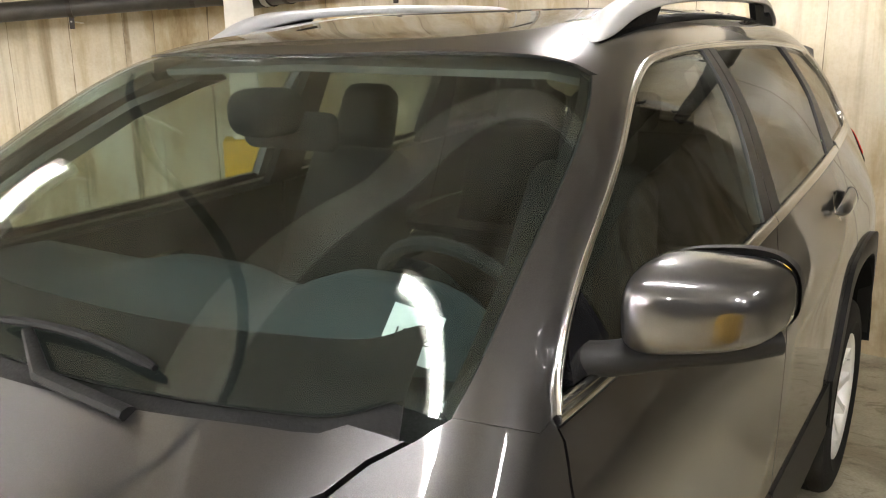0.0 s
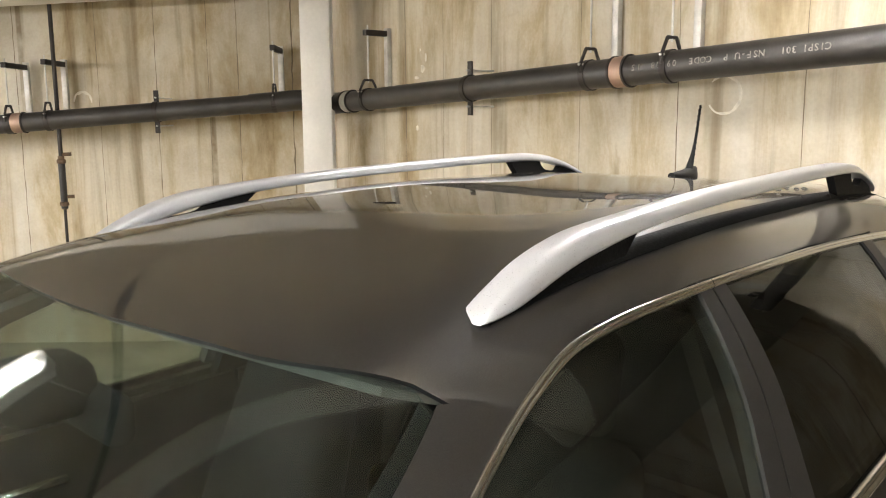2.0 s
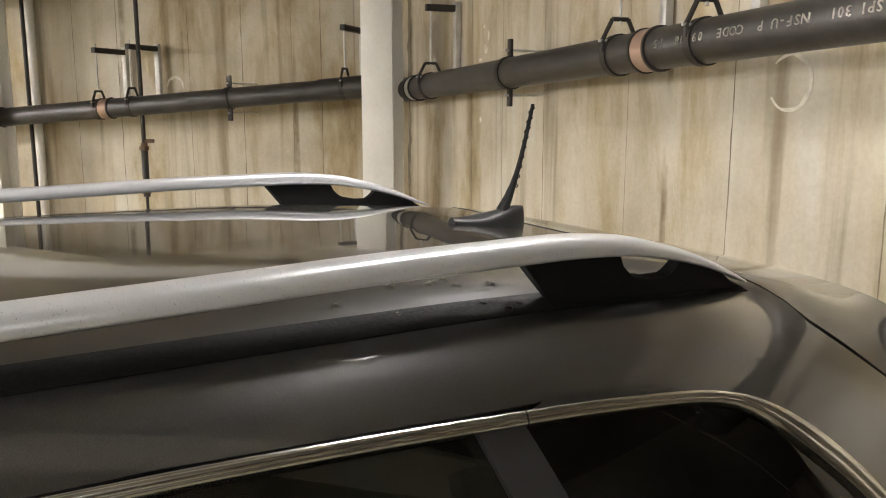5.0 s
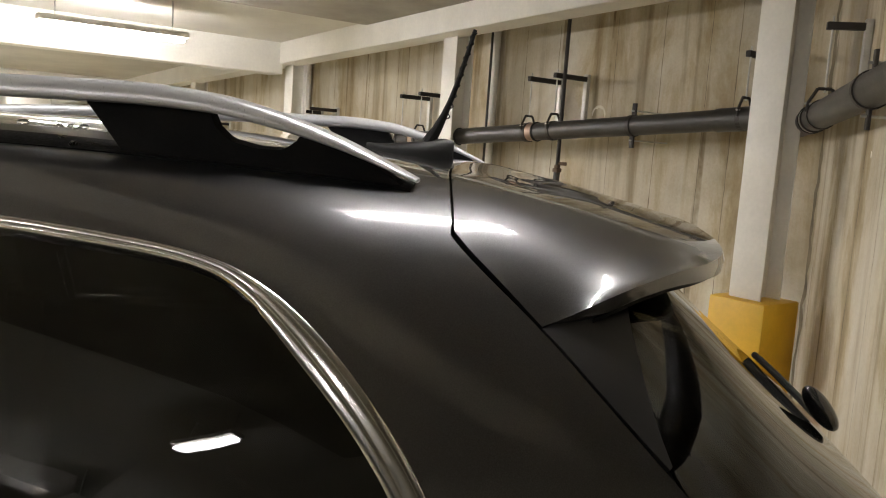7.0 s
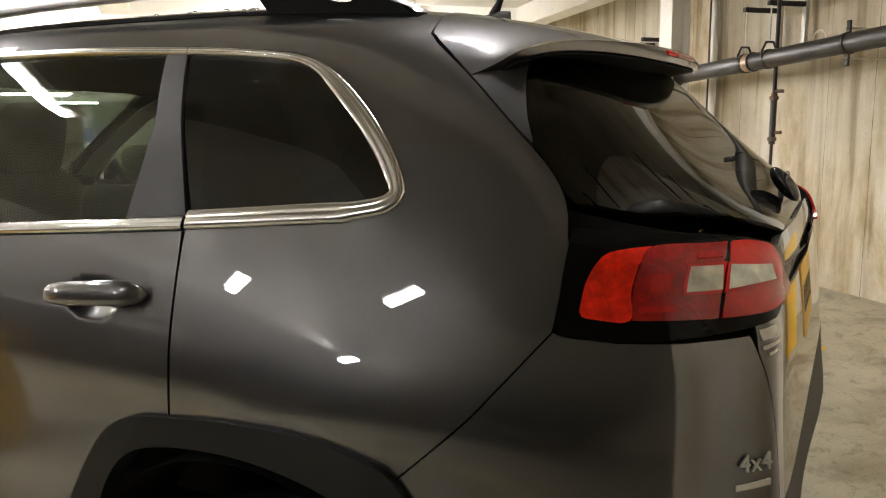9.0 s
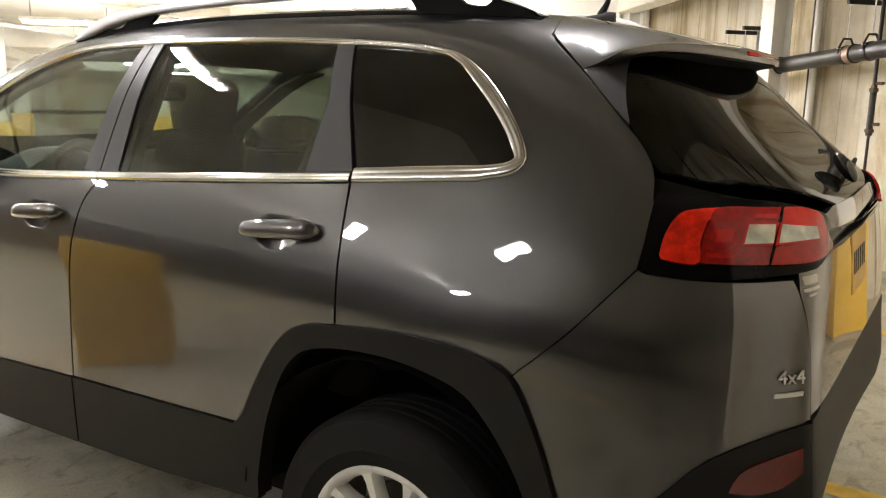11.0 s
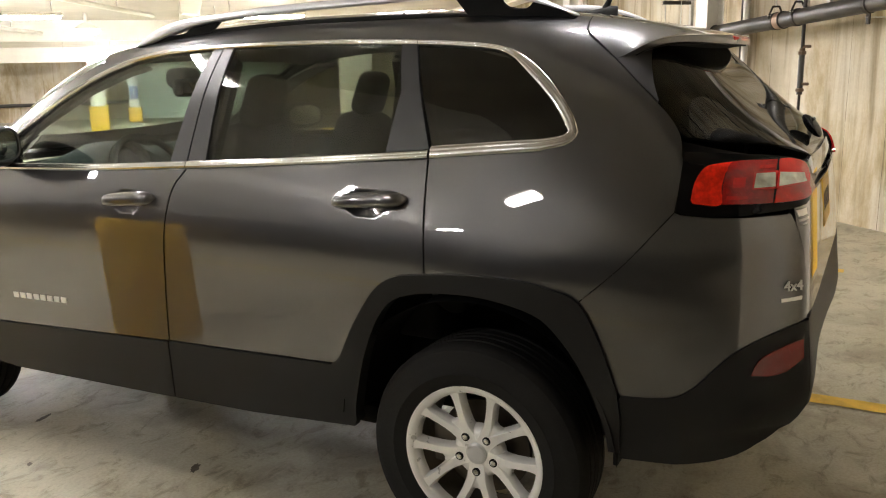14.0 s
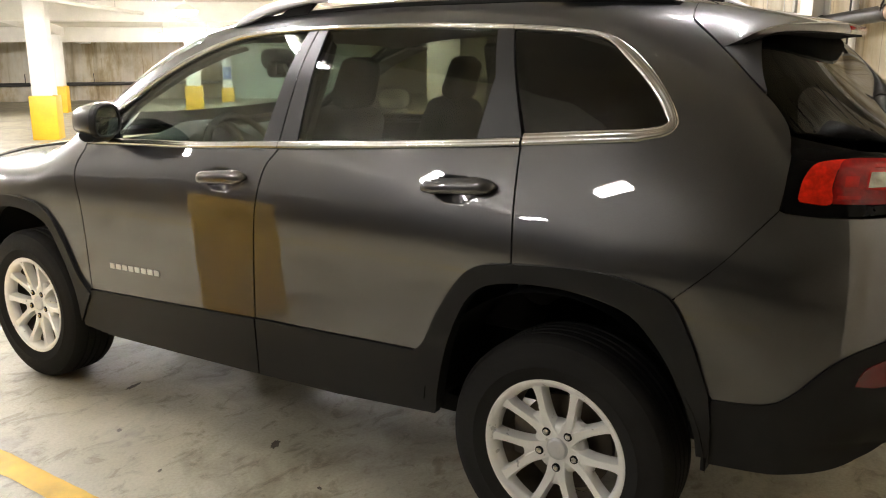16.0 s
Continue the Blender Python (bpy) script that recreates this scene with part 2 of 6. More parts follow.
DOME = glow_material("lit_dome_diffuser", (1.0, 0.96, 0.90), 14.0)


# ---- building helpers ----
def empty(name, loc, label, category, group="", kind=""):
    ob = new(name)
    ob.location = loc
    return tagged(ob, label, category, group, kind)


def mesh_object(name, me, material, parent=None, label=""):
    ob = new(name, me)
    if material:
        me.materials.append(material)
    if parent:
        ob.parent = parent
        at = Vector((0, 0, 0))
        o = parent
        while o:
            at += o.location
            o = o.parent
        ob.matrix_parent_inverse = Matrix.Translation(-at)
    if label:
        ob["label"] = label
    return ob


def part(name, bm, material, parent=None, label="", smooth=35):
    """Links a bmesh, in world places, as one mesh object."""
    bm.normal_update()
    me = bpy.data.meshes.new(name)
    for f in bm.faces:
        f.smooth = True
    for e in bm.edges:
        if len(e.link_faces) == 2 and e.calc_face_angle(0) > radians(smooth):
            e.smooth = False
    bm.to_mesh(me)
    bm.free()
    return mesh_object(name, me, material, parent, label)


def box(bm, lo, hi, m=None, bevel=0.0):
    made = bmesh.ops.create_cube(bm, size=1)["verts"]
    c = [(a + b) / 2 for a, b in zip(lo, hi)]
    s = [b - a for a, b in zip(lo, hi)]
    for v in made:
        v.co = Vector((v.co.x * s[0] + c[0], v.co.y * s[1] + c[1], v.co.z * s[2] + c[2]))
    if bevel:
        edges = list({e for v in made for e in v.link_edges})
        made = list({v for f in bmesh.ops.bevel(bm, geom=edges, offset=bevel, segments=2, affect="EDGES", profile=0.5)["faces"] for v in f.verts} | {v for v in made if v.is_valid})
    if m is not None:
        for v in made:
            v.co = m @ v.co
    return made


def rod(bm, a, b, r, n=12, r2=None):
    a, b = Vector(a), Vector(b)
    d = b - a
    q = d.to_track_quat("Z", "Y").to_matrix().to_4x4()
    bmesh.ops.create_cone(bm, cap_ends=True, segments=n, radius1=r, radius2=r if r2 is None else r2, depth=d.length, matrix=Matrix.Translation((a + b) / 2) @ q)


def lathe(bm, profile, n, axis_m, close=False):
    """Turns (radius, height) pairs about the local z of axis_m."""
    rings = []
    for r, h in profile:
        rings.append([bm.verts.new(axis_m @ Vector((r * math.cos(2 * math.pi * k / n), r * math.sin(2 * math.pi * k / n), h))) for k in range(n)])
    pairs = list(zip(rings, rings[1:])) + ([(rings[-1], rings[0])] if close else [])
    for a, b in pairs:
        for k in range(n):
            bm.faces.new((a[k], a[(k + 1) % n], b[(k + 1) % n], b[k]))
    if not close:
        for ring, flip in ((rings[0], True), (rings[-1], False)):
            if (ring[0].co - ring[n // 2].co).length > 1e-5:
                bm.faces.new(ring[::-1] if flip else ring)
    bmesh.ops.recalc_face_normals(bm, faces=bm.faces)


def tube(bm, pts, r, n=10, flat=1.0, close=False):
    """A round bar along pts."""
    pts = [Vector(p) for p in pts]
    rings = []
    for k, p in enumerate(pts):
        if close:
            d = pts[(k + 1) % len(pts)] - pts[k - 1]
        else:
            d = pts[min(k + 1, len(pts) - 1)] - pts[max(k - 1, 0)]
        rr = r[k] if isinstance(r, (list, tuple)) else r
        q = d.to_track_quat("Y", "Z").to_matrix()
        rings.append([bm.verts.new(p + q @ Vector((rr * math.cos(2 * math.pi * j / n), 0, rr * flat * math.sin(2 * math.pi * j / n)))) for j in range(n)])
    for a, b in list(zip(rings, rings[1:])) + ([(rings[-1], rings[0])] if close else []):
        for j in range(n):
            bm.faces.new((a[j], a[(j + 1) % n], b[(j + 1) % n], b[j]))
    if not close:
        bm.faces.new(rings[0])
        bm.faces.new(rings[-1][::-1])
    bmesh.ops.recalc_face_normals(bm, faces=bm.faces)


def smooth_path(pts, step=0.03, closed=False):
    """A Catmull-Rom line through pts, any dimension."""
    p = [np.array(q, float) for q in pts]
    out = []
    n = len(p)
    for k in range(n if closed else n - 1):
        a, b = p[k], p[(k + 1) % n]
        a0 = p[k - 1] if (k or closed) else 2 * a - b
        b1 = p[(k + 2) % n] if (k + 2 < n or closed) else 2 * b - a
        m = max(1, int(math.ceil(np.linalg.norm(b - a) / step)))
        for j in range(m):
            t = j / m
            out.append(0.5 * ((2 * a) + (b - a0) * t + (2 * a0 - 5 * a + 4 * b - b1) * t * t + (3 * a - a0 - 3 * b + b1) * t ** 3))
    if not closed:
        out.append(p[-1])
    return [tuple(q) for q in out]


def straight(pts, step=0.03):
    out = []
    for a, b in zip(pts, pts[1:]):
        a, b = np.array(a, float), np.array(b, float)
        m = max(1, int(math.ceil(np.linalg.norm(b - a) / step)))
        out += [tuple(a + (b - a) * j / m) for j in range(m)]
    return out + [tuple(pts[-1])]


# ---- the car's skin: one smooth closed form, cut into panels ----
def knots(x, xs, ys):
    xs, ys = np.asarray(xs, float), np.asarray(ys, float)
    h = np.diff(xs)
    d = np.diff(ys) / h
    m = np.empty_like(ys)
    s = d[:-1] + d[1:]
    m[1:-1] = np.where(d[:-1] * d[1:] > 0, 2 * d[:-1] * d[1:] / np.where(np.abs(s) < 1e-9, 1e-9, s), 0)
    m[0], m[-1] = d[0], d[-1]
    x = np.clip(np.asarray(x, float), xs[0], xs[-1])
    i = np.clip(np.searchsorted(xs, x) - 1, 0, len(xs) - 2)
    t = (x - xs[i]) / h[i]
    return (2 * t ** 3 - 3 * t ** 2 + 1) * ys[i] + (t ** 3 - 2 * t ** 2 + t) * h[i] * m[i] + (-2 * t ** 3 + 3 * t ** 2) * ys[i + 1] + (t ** 3 - t ** 2) * h[i] * m[i + 1]


def fade(x, a, b):
    t = np.clip((x - a) / (b - a), 0, 1)
    return t * t * (3 - 2 * t)


SIDE_Z = [.18, .30, .45, .60, .75, .90, .96, 1.0, 1.05, 1.10, 1.18, 1.25, 1.35, 1.45, 1.55, 1.65, 1.75]
SIDE_X = [0.825, 0.865, 0.876, 0.880, 0.883, 0.883, 0.8805, 0.876, 0.865, 0.8505, 0.8250, 0.8005, 0.7635, 0.7245, 0.687, 0.652, 0.617]
LINE_Y = [-2.27, -2.24, -2.15, -1.9, -1.6, -1.3, -1.22, -.8, -.45, -.2, .2, .6, 1.0, 1.36, 1.6, 1.75, 1.85, 2.0, 2.12, 2.20, 2.230, 2.240, 2.248, 2.270]
LINE_Z = [.60, .85, .96, 1.03, 1.075, 1.11, 1.135, 1.42, 1.60, 1.645, 1.688, 1.70, 1.697, 1.678, 1.655, 1.615, 1.54, 1.40, 1.303, 1.235, 1.12, .95, .72, .35]


def eased(xs, ys, lo, hi, sigma, step=.004):
    """A smoothed table of a knotted line."""
    n = int(round((hi - lo) / step))
    x = np.linspace(lo - 6 * sigma, hi + 6 * sigma, n + 1 + int(round(12 * sigma / step)))
    y = knots(x, xs, ys)
    d = x[1] - x[0]
    k = np.arange(-int(4 * sigma / d), int(4 * sigma / d) + 1) * d
    w = np.exp(-.5 * (k / sigma) ** 2)
    pad = len(k) // 2
    y = np.convolve(np.pad(y, pad, mode="edge"), w / w.sum(), mode="valid")
    return x, y


SIDE_T = eased(SIDE_Z, SIDE_X, .1, 1.9, .03)
LINE_T = eased(LINE_Y, LINE_Z, -2.3, 2.4, .022)


def table(x, t):
    """Cubic lookup in an even table."""
    xs, ys = t
    d = xs[1] - xs[0]
    u = np.clip((np.asarray(x, float) - xs[0]) / d, 1, len(xs) - 3)
    i = np.floor(u).astype(int)
    f = u - i
    a, b, c, e = ys[i - 1], ys[i], ys[i + 1], ys[i + 2]
    return b + .5 * f * (c - a + f * (2 * a - 5 * b + 4 * c - e + f * (3 * (b - c) + e - a)))


def half_width(y, z):
    w = table(z, SIDE_T)
    up = fade(z, .95, 1.3)
    w = w * (1 - fade(z, .80, 1.62) * .052 * np.clip(y - .6, 0, None) ** 2) * (1 - up * .075 * np.clip(-y - .1, 0, None) ** 1.6)
    w = w * (1 - .022 * fade(y, 1.42, 1.70) * fade(z, 1.10, 1.60))
    below = .985 + .40 * (y - 1.45) - z
    w = w + .0025 * fade(below, -.07, .07) * (1 - fade(below, .07, .26)) * fade(y, 1.20, 1.50) * (1 - fade(y, 1.80, 1.95))
    r = np.clip((y - 1.2) / 1.16, 0, .9999)
    f = np.clip((-y - .9) / 1.39, 0, .9999)
    return w * (1 - r ** 4.2) ** .29 * (1 - f ** 3.6) ** .30


def skin(x, y, z):
    """Below 0 inside the body."""
    top = table(y, LINE_T)
    # the roof's shoulder is fuller towards the rear
    return (np.abs(x) / (half_width(y, z) * (1 - .022 * fade(z, 1.40, 1.58)))) ** 6.4 + np.clip((z - top + .31) / .31, 0, None) ** (3.3 + .9 * fade(y, .9, 1.5)) - 1


def on_skin(axis, a, b):
    """The skin's x at (y, z), its z at (x, y), or its y at (x, z), rear."""
    a, b = np.asarray(a, float), np.asarray(b, float)
    lo, hi = {"x": (0, 1.2), "z": (.2, 1.9), "y": (.5, 2.6)}[axis]
    l, h = np.full(a.shape, float(lo)), np.full(a.shape, float(hi))
    for _ in range(40):
        m = (l + h) / 2
        v = skin(m, a, b) if axis == "x" else skin(a, b, m) if axis == "z" else skin(a, m, b)
        l, h = np.where(v < 0, m, l), np.where(v < 0, h, m)
    return (l + h) / 2


def skin_points(axis, uv, side=1):
    uv = np.asarray(uv, float)
    w = on_skin(axis, uv[:, 0], uv[:, 1])
    if axis == "x":
        p = np.stack([w, uv[:, 0], uv[:, 1]], 1)
    elif axis == "z":
        p = np.stack([uv[:, 0], uv[:, 1], w], 1)
    else:
        p = np.stack([uv[:, 0], w, uv[:, 1]], 1)
    e = 2e-3
    g = np.stack([skin(p[:, 0] + e, p[:, 1], p[:, 2]) - skin(p[:, 0] - e, p[:, 1], p[:, 2]),
                  skin(p[:, 0], p[:, 1] + e, p[:, 2]) - skin(p[:, 0], p[:, 1] - e, p[:, 2]),
                  skin(p[:, 0], p[:, 1], p[:, 2] + e) - skin(p[:, 0], p[:, 1], p[:, 2] - e)], 1)
    g /= np.maximum(np.linalg.norm(g, axis=1), 1e-9)[:, None]
    if side < 0:
        p, g = p * (-1, 1, 1), g * (-1, 1, 1)
    return p, g


def facing(at, out, up=(0, 0, 1)):
    """A frame at a place whose z looks along out and whose y is upright."""
    z = Vector(out).normalized()
    x = Vector(up).cross(z).normalized()
    y = z.cross(x)
    return Matrix.Translation(at) @ Matrix((x, y, z)).transposed().to_4x4()


def lettering(name, text, size, m, material, parent=None, depth=.0015, label=""):
    cu = bpy.data.curves.new(name, "FONT")
    cu.body, cu.size, cu.extrude, cu.resolution_u = text, size, depth, 2
    cu.align_x, cu.align_y = "CENTER", "CENTER"
    tmp = bpy.data.objects.new(name, cu)
    scene.collection.objects.link(tmp)
    dg = bpy.context.evaluated_depsgraph_get()
    me = bpy.data.meshes.new_from_object(tmp.evaluated_get(dg))
    bpy.data.objects.remove(tmp)
    me.transform(m)
    me.materials.clear()
    return mesh_object(name, me, material, parent, label)


def inside_poly(q, poly):
    x, y = q[:, 0], q[:, 1]
    r = np.zeros(len(q), bool)
    for a, b in zip(poly, np.roll(poly, -1, 0)):
        hit = (a[1] > y) != (b[1] > y)
        r ^= hit & (x < (b[0] - a[0]) * (y - a[1]) / (b[1] - a[1] + 1e-12) + a[0])
    return r


def panel(name, axis, outline, material, parent, side=1, off=0.0, depth=0.018, grid=0.02, label="", shape=None, patch=None):
    """A closed shell of the skin inside an outline in (y, z), (x, y) or (x, z). shape(u, v) adds height to it."""
    from mathutils.geometry import delaunay_2d_cdt
    poly = np.array(outline, float)
    keep = np.linalg.norm(poly - np.roll(poly, 1, 0), axis=1) > 1e-5
    poly = poly[keep]
    n = len(poly)
    lo, hi = poly.min(0), poly.max(0)
    gu, gv = np.meshgrid(np.arange(lo[0] + grid / 2, hi[0], grid), np.arange(lo[1] + grid / 2, hi[1], grid))
    q = np.stack([gu.ravel(), gv.ravel()], 1)
    if patch:
        (pu, pv), (ru, rv), step = patch
        fu, fv = np.meshgrid(np.arange(pu - ru, pu + ru, step), np.arange(pv - rv, pv + rv, step))
        far = ((q[:, 0] - pu) / (ru + grid * .3)) ** 2 + ((q[:, 1] - pv) / (rv + grid * .3)) ** 2 > 1
        fine = np.stack([fu.ravel(), fv.ravel()], 1)
        fine = fine[((fine[:, 0] - pu) / ru) ** 2 + ((fine[:, 1] - pv) / rv) ** 2 < 1]
        q = np.vstack([q[far], fine])
    q = q[inside_poly(q, poly)] if len(q) else q
    if len(q):
        near = np.full(len(q), 9.0)
        for a, b in zip(poly, np.roll(poly, -1, 0)):
            d = b - a
            t = np.clip(((q - a) @ d) / max(d @ d, 1e-12), 0, 1)
            near = np.minimum(near, np.linalg.norm(q - a - t[:, None] * d, axis=1))
        q = q[near > grid * 0.4]
    uv = [Vector(p) for p in np.vstack([poly, q])] if len(q) else [Vector(p) for p in poly]
    vs, es, fs, ov, oe, of = delaunay_2d_cdt(uv, [], [list(range(n))], 1, 1e-6)
    uv = np.array([tuple(v) for v in vs])
    p, g = skin_points(axis, uv, side)
    p = p + g * off
    if shape is not None:
        def moved(du, dv):
            w = uv + (du, dv)
            a, b = skin_points(axis, w, side)
            return a + b * (off + shape(w[:, 0], w[:, 1]))[:, None]

        p = moved(0, 0)
        e = 1.5e-3
        nrm = np.cross(moved(e, 0) - moved(-e, 0), moved(0, e) - moved(0, -e))
        nrm /= np.maximum(np.linalg.norm(nrm, axis=1), 1e-9)[:, None]
        g = nrm * np.where((nrm * g).sum(1) < 0, -1, 1)[:, None]
    tri = []
    for f in fs:
        f = list(f)
        nrm = np.cross(p[f[1]] - p[f[0]], p[f[2]] - p[f[0]])
        tri.append(f if nrm @ g[f[0]] > 0 else f[::-1])
    count = {}
    for f in tri:
        for a, b in zip(f, f[1:] + f[:1]):
            count[(a, b)] = count.get((a, b), 0) + 1
    rim = [e for e in count if (e[1], e[0]) not in count]
    k = len(p)
    verts = np.vstack([p, p - g * depth])
    faces = tri + [[i + k for i in f[::-1]] for f in tri] + [[b, a, a + k, b + k] for a, b in rim]
    me = bpy.data.meshes.new(name)
    me.from_pydata([tuple(v) for v in verts], [], faces)
    me.polygons.foreach_set("use_smooth", [True] * len(faces))
    loops = []
    nt = len(tri)
    for j, f in enumerate(faces):
        if j < nt:
            loops += [tuple(g[i]) for i in f]
        elif j < 2 * nt:
            loops += [tuple(-g[i - k]) for i in f]
        else:
            a, b, c = verts[f[0]], verts[f[1]], verts[f[2]]
            m = np.cross(b - a, c - a)
            m = m / max(np.linalg.norm(m), 1e-9)
            loops += [tuple(m)] * 4
    me.normals_split_custom_set(loops)
    return mesh_object(name, me, material, parent, label)


def offset_line(pts, d):
    """A plane line moved to its left by d (a number or one per point)."""
    p = np.array(pts, float)
    t = np.gradient(p, axis=0)
    t /= np.maximum(np.linalg.norm(t, axis=1), 1e-9)[:, None]
    d = np.asarray(d, float)
    d = d[:, None] if d.ndim else d
    return [tuple(v) for v in p + np.stack([-t[:, 1], t[:, 0]], 1) * d]


# ---- the garage: walls run at 45 degrees to the parked car ----
ALONG = Vector((-0.7071, -0.7071, 0))   # along the long wall, away from its corner
OUT = Vector((0.7071, -0.7071, 0))      # from the long wall into the hall
CORNER = Vector((-4.42, 3.15, 0))


def hall(s, o, z=0.0):
    """A place s metres along the long wall and o metres out from it."""
    return CORNER + ALONG * s + OUT * o + Vector((0, 0, z))


def ceiling_z(x, y):
    """The ceiling falls away along the long wall, against the ramp on which the car stands."""
    s = (Vector((x, y, 0)) - CORNER).dot(ALONG)
    return 3.05 - .05 * max(-6.0, min(23.0, s))


def slab(name, corners, z0, z1, material, label, category):
    bm = bmesh.new()
    lower = [bm.verts.new((x, y, z0 if z0 is not None else ceiling_z(x, y))) for x, y in corners]
    upper = [bm.verts.new((x, y, z1 if z1 is not None else ceiling_z(x, y) + (.2 if z0 is None else .02))) for x, y in corners]
    n = len(corners)
    bm.faces.new(lower[::-1])
    bm.faces.new(upper)
    for k in range(n):
        bm.faces.new((lower[k], lower[(k + 1) % n], upper[(k + 1) % n], upper[k]))
    bmesh.ops.recalc_face_normals(bm, faces=bm.faces)
    return tagged(part(name, bm, material), label, category, kind="structure")


def wall_run(name, a, b, thick, z1, label):
    """A wall with its face on the line a to b; thick to the left of it."""
    a, b = Vector(a), Vector(b)
    d = (b - a).normalized()
    nrm = Vector((-d.y, d.x)) * thick
    return slab(name, [tuple(a), tuple(b), tuple(b + nrm), tuple(a + nrm)], 0, z1, WALL, label, "wall")


A = (34.0, 9.0)
B = (-4.22, 3.35)
C2 = hall(26, 0).xy
slab("floor", [(36, 10), (-6, 10), (-26, -16), (-8, -30), (36, -30)], -0.2, 0.0, FLOOR, "stained pale concrete parking floor", "floor")
def ceiling_sheet(name, corners, slope, lift, material, label):
    """A ceiling slab in one plane, its lower face lift metres over the fall of the ceiling."""
    bm = bmesh.new()
    rows = []
    for dz in (lift, lift + .2):
        rows.append([bm.verts.new((x, y, 3.05 - .05 * (slope if slope is not None else (Vector((x, y, 0)) - CORNER).dot(ALONG)) + dz)) for x, y in corners])
    bm.faces.new(rows[0][::-1])
    bm.faces.new(rows[1])
    n = len(corners)
    for k in range(n):
        bm.faces.new((rows[0][k], rows[0][(k + 1) % n], rows[1][(k + 1) % n], rows[1][k]))
    bmesh.ops.recalc_face_normals(bm, faces=bm.faces)
    return tagged(part(name, bm, material), label, "ceiling", kind="structure")


ceiling_sheet("ceiling", [(-2.785, 10), (-6, 10), (-26, -16), (-8, -30), (36, -30), (36, -28.785)], None, 0, CEIL, "pale painted concrete ceiling slab between white beams")
ceiling_sheet("ceiling_flat", [(36, 10), (-2.785, 10), (36, -28.785)], -6.0, 0, CEIL, "pale painted concrete ceiling slab")
# added sheet below the slab, darker so that paint and glass reflect less
ceiling_sheet("ceiling_dark_sheet", [tuple(hall(4.2, .7).xy), tuple(hall(-5.6, .7).xy), tuple(hall(-5.6, 7.2).xy), tuple(hall(4.2, 7.2).xy)], None, -.03, DARKSOFFIT, "darker ceiling sheet added over the parking bay to dim reflections")
END = (1.5, 2.94 - .097 * 1.5)
wall_run("wall_north", B, END, .3, None, "stained cast concrete wall behind the parked car")
# unseen recess added past the wall's end, so the bumper reflects a dark space
wall_run("wall_recess", (END[0], END[1] + .301), (END[0], 9.0), .3, None, "unseen side wall of an added recess that reflects dark")
wall_run("wall_recess_end", (END[0], 9.0), A, .3, None, "unseen wall closing the added dark recess")
wall_run("wall_west", tuple(C2), B, .3, None, "long stained cast concrete wall with a pipe")
wall_run("wall_south", (-6.0, -27.0), tuple(C2), .3, None, "far stained concrete wall of the hall")
# unseen walls added behind the camera; the doors reflect them as a grey band
wall_run("wall_back", (34.0, -13.0), (-2.0, -13.0), .3, None, "unseen plain concrete wall added to close the hall")
wall_run("wall_return", (-2.0, -13.0), (-6.0, -27.0), .3, None, "unseen plain concrete wall added to close the hall")
wall_run("wall_east", A, (34.0, -13.0), .3, None, "unseen plain concrete wall added to close the hall")


def h_column(at, turn, height=None, base=.9, wide=.28, more=.05, label="white painted steel column with a yellow base"):
    root = empty("column", (at[0], at[1], 0), label, "column", "garage columns")
    m = Matrix.Translation((at[0], at[1], 0)) @ Matrix.Rotation(radians(turn), 4, "Z")
    h = wide / 2
    height = height or ceiling_z(*at)
    for k in (-1, 1):
        bm = bmesh.new()
        box(bm, (-h, k * h - .012 if k > 0 else -h, base), (h, h if k > 0 else -h + .012, height), m, .003)
        part("flange", bm, WHITE, root)
    bm = bmesh.new()
    box(bm, (-.012, -h + .013, base), (.012, h - .013, height), m)
    part("web", bm, WHITE, root)
    if base > 0.05:
        bm = bmesh.new()
        box(bm, (-h - more, -h - more, 0), (h + more, h + more, base), m, .012)
        part("yellow_base", bm, YELLOW, root, "yellow painted concrete base")
    return root


COL1, COL2, COL3 = (-3.76, 2.92), (-6.22, .68), (-8.42, -1.56)
h_column(COL1, 45, wide=.215, more=.08)
h_column(COL2, 45, base=.96, wide=.20, more=.09)
h_column(COL3, 45, base=1.03, wide=.20, more=.09)
for k in range(2):
    h_column((COL3[0] - 2.25 * (k + 1) * 1.0, COL3[1] - 2.25 * (k + 1)), 45, base=1.05, wide=.20, more=.09)
h_column((-5.6, -11.7), -45, base=.76, wide=.34)
h_column((-9.6, -17.6), -45, base=.66, wide=.30)
h_column((-12.2, -15.6), -45, base=.62, wide=.34)
h_column((-15.2, -17.6), -45, base=.42)
h_column((-12.7, -8.0), -45, base=.1, wide=.62)
bm = bmesh.new()
box(bm, (-.23, -.23, 0), (.23, .23, 1.06), Matrix.Translation((2.12, -1.24, 0)) @ Matrix.Rotation(radians(-45), 4, "Z"), .02)
tagged(part("bollard", bm, YELLOW), "square yellow painted concrete bollard", "bollard")


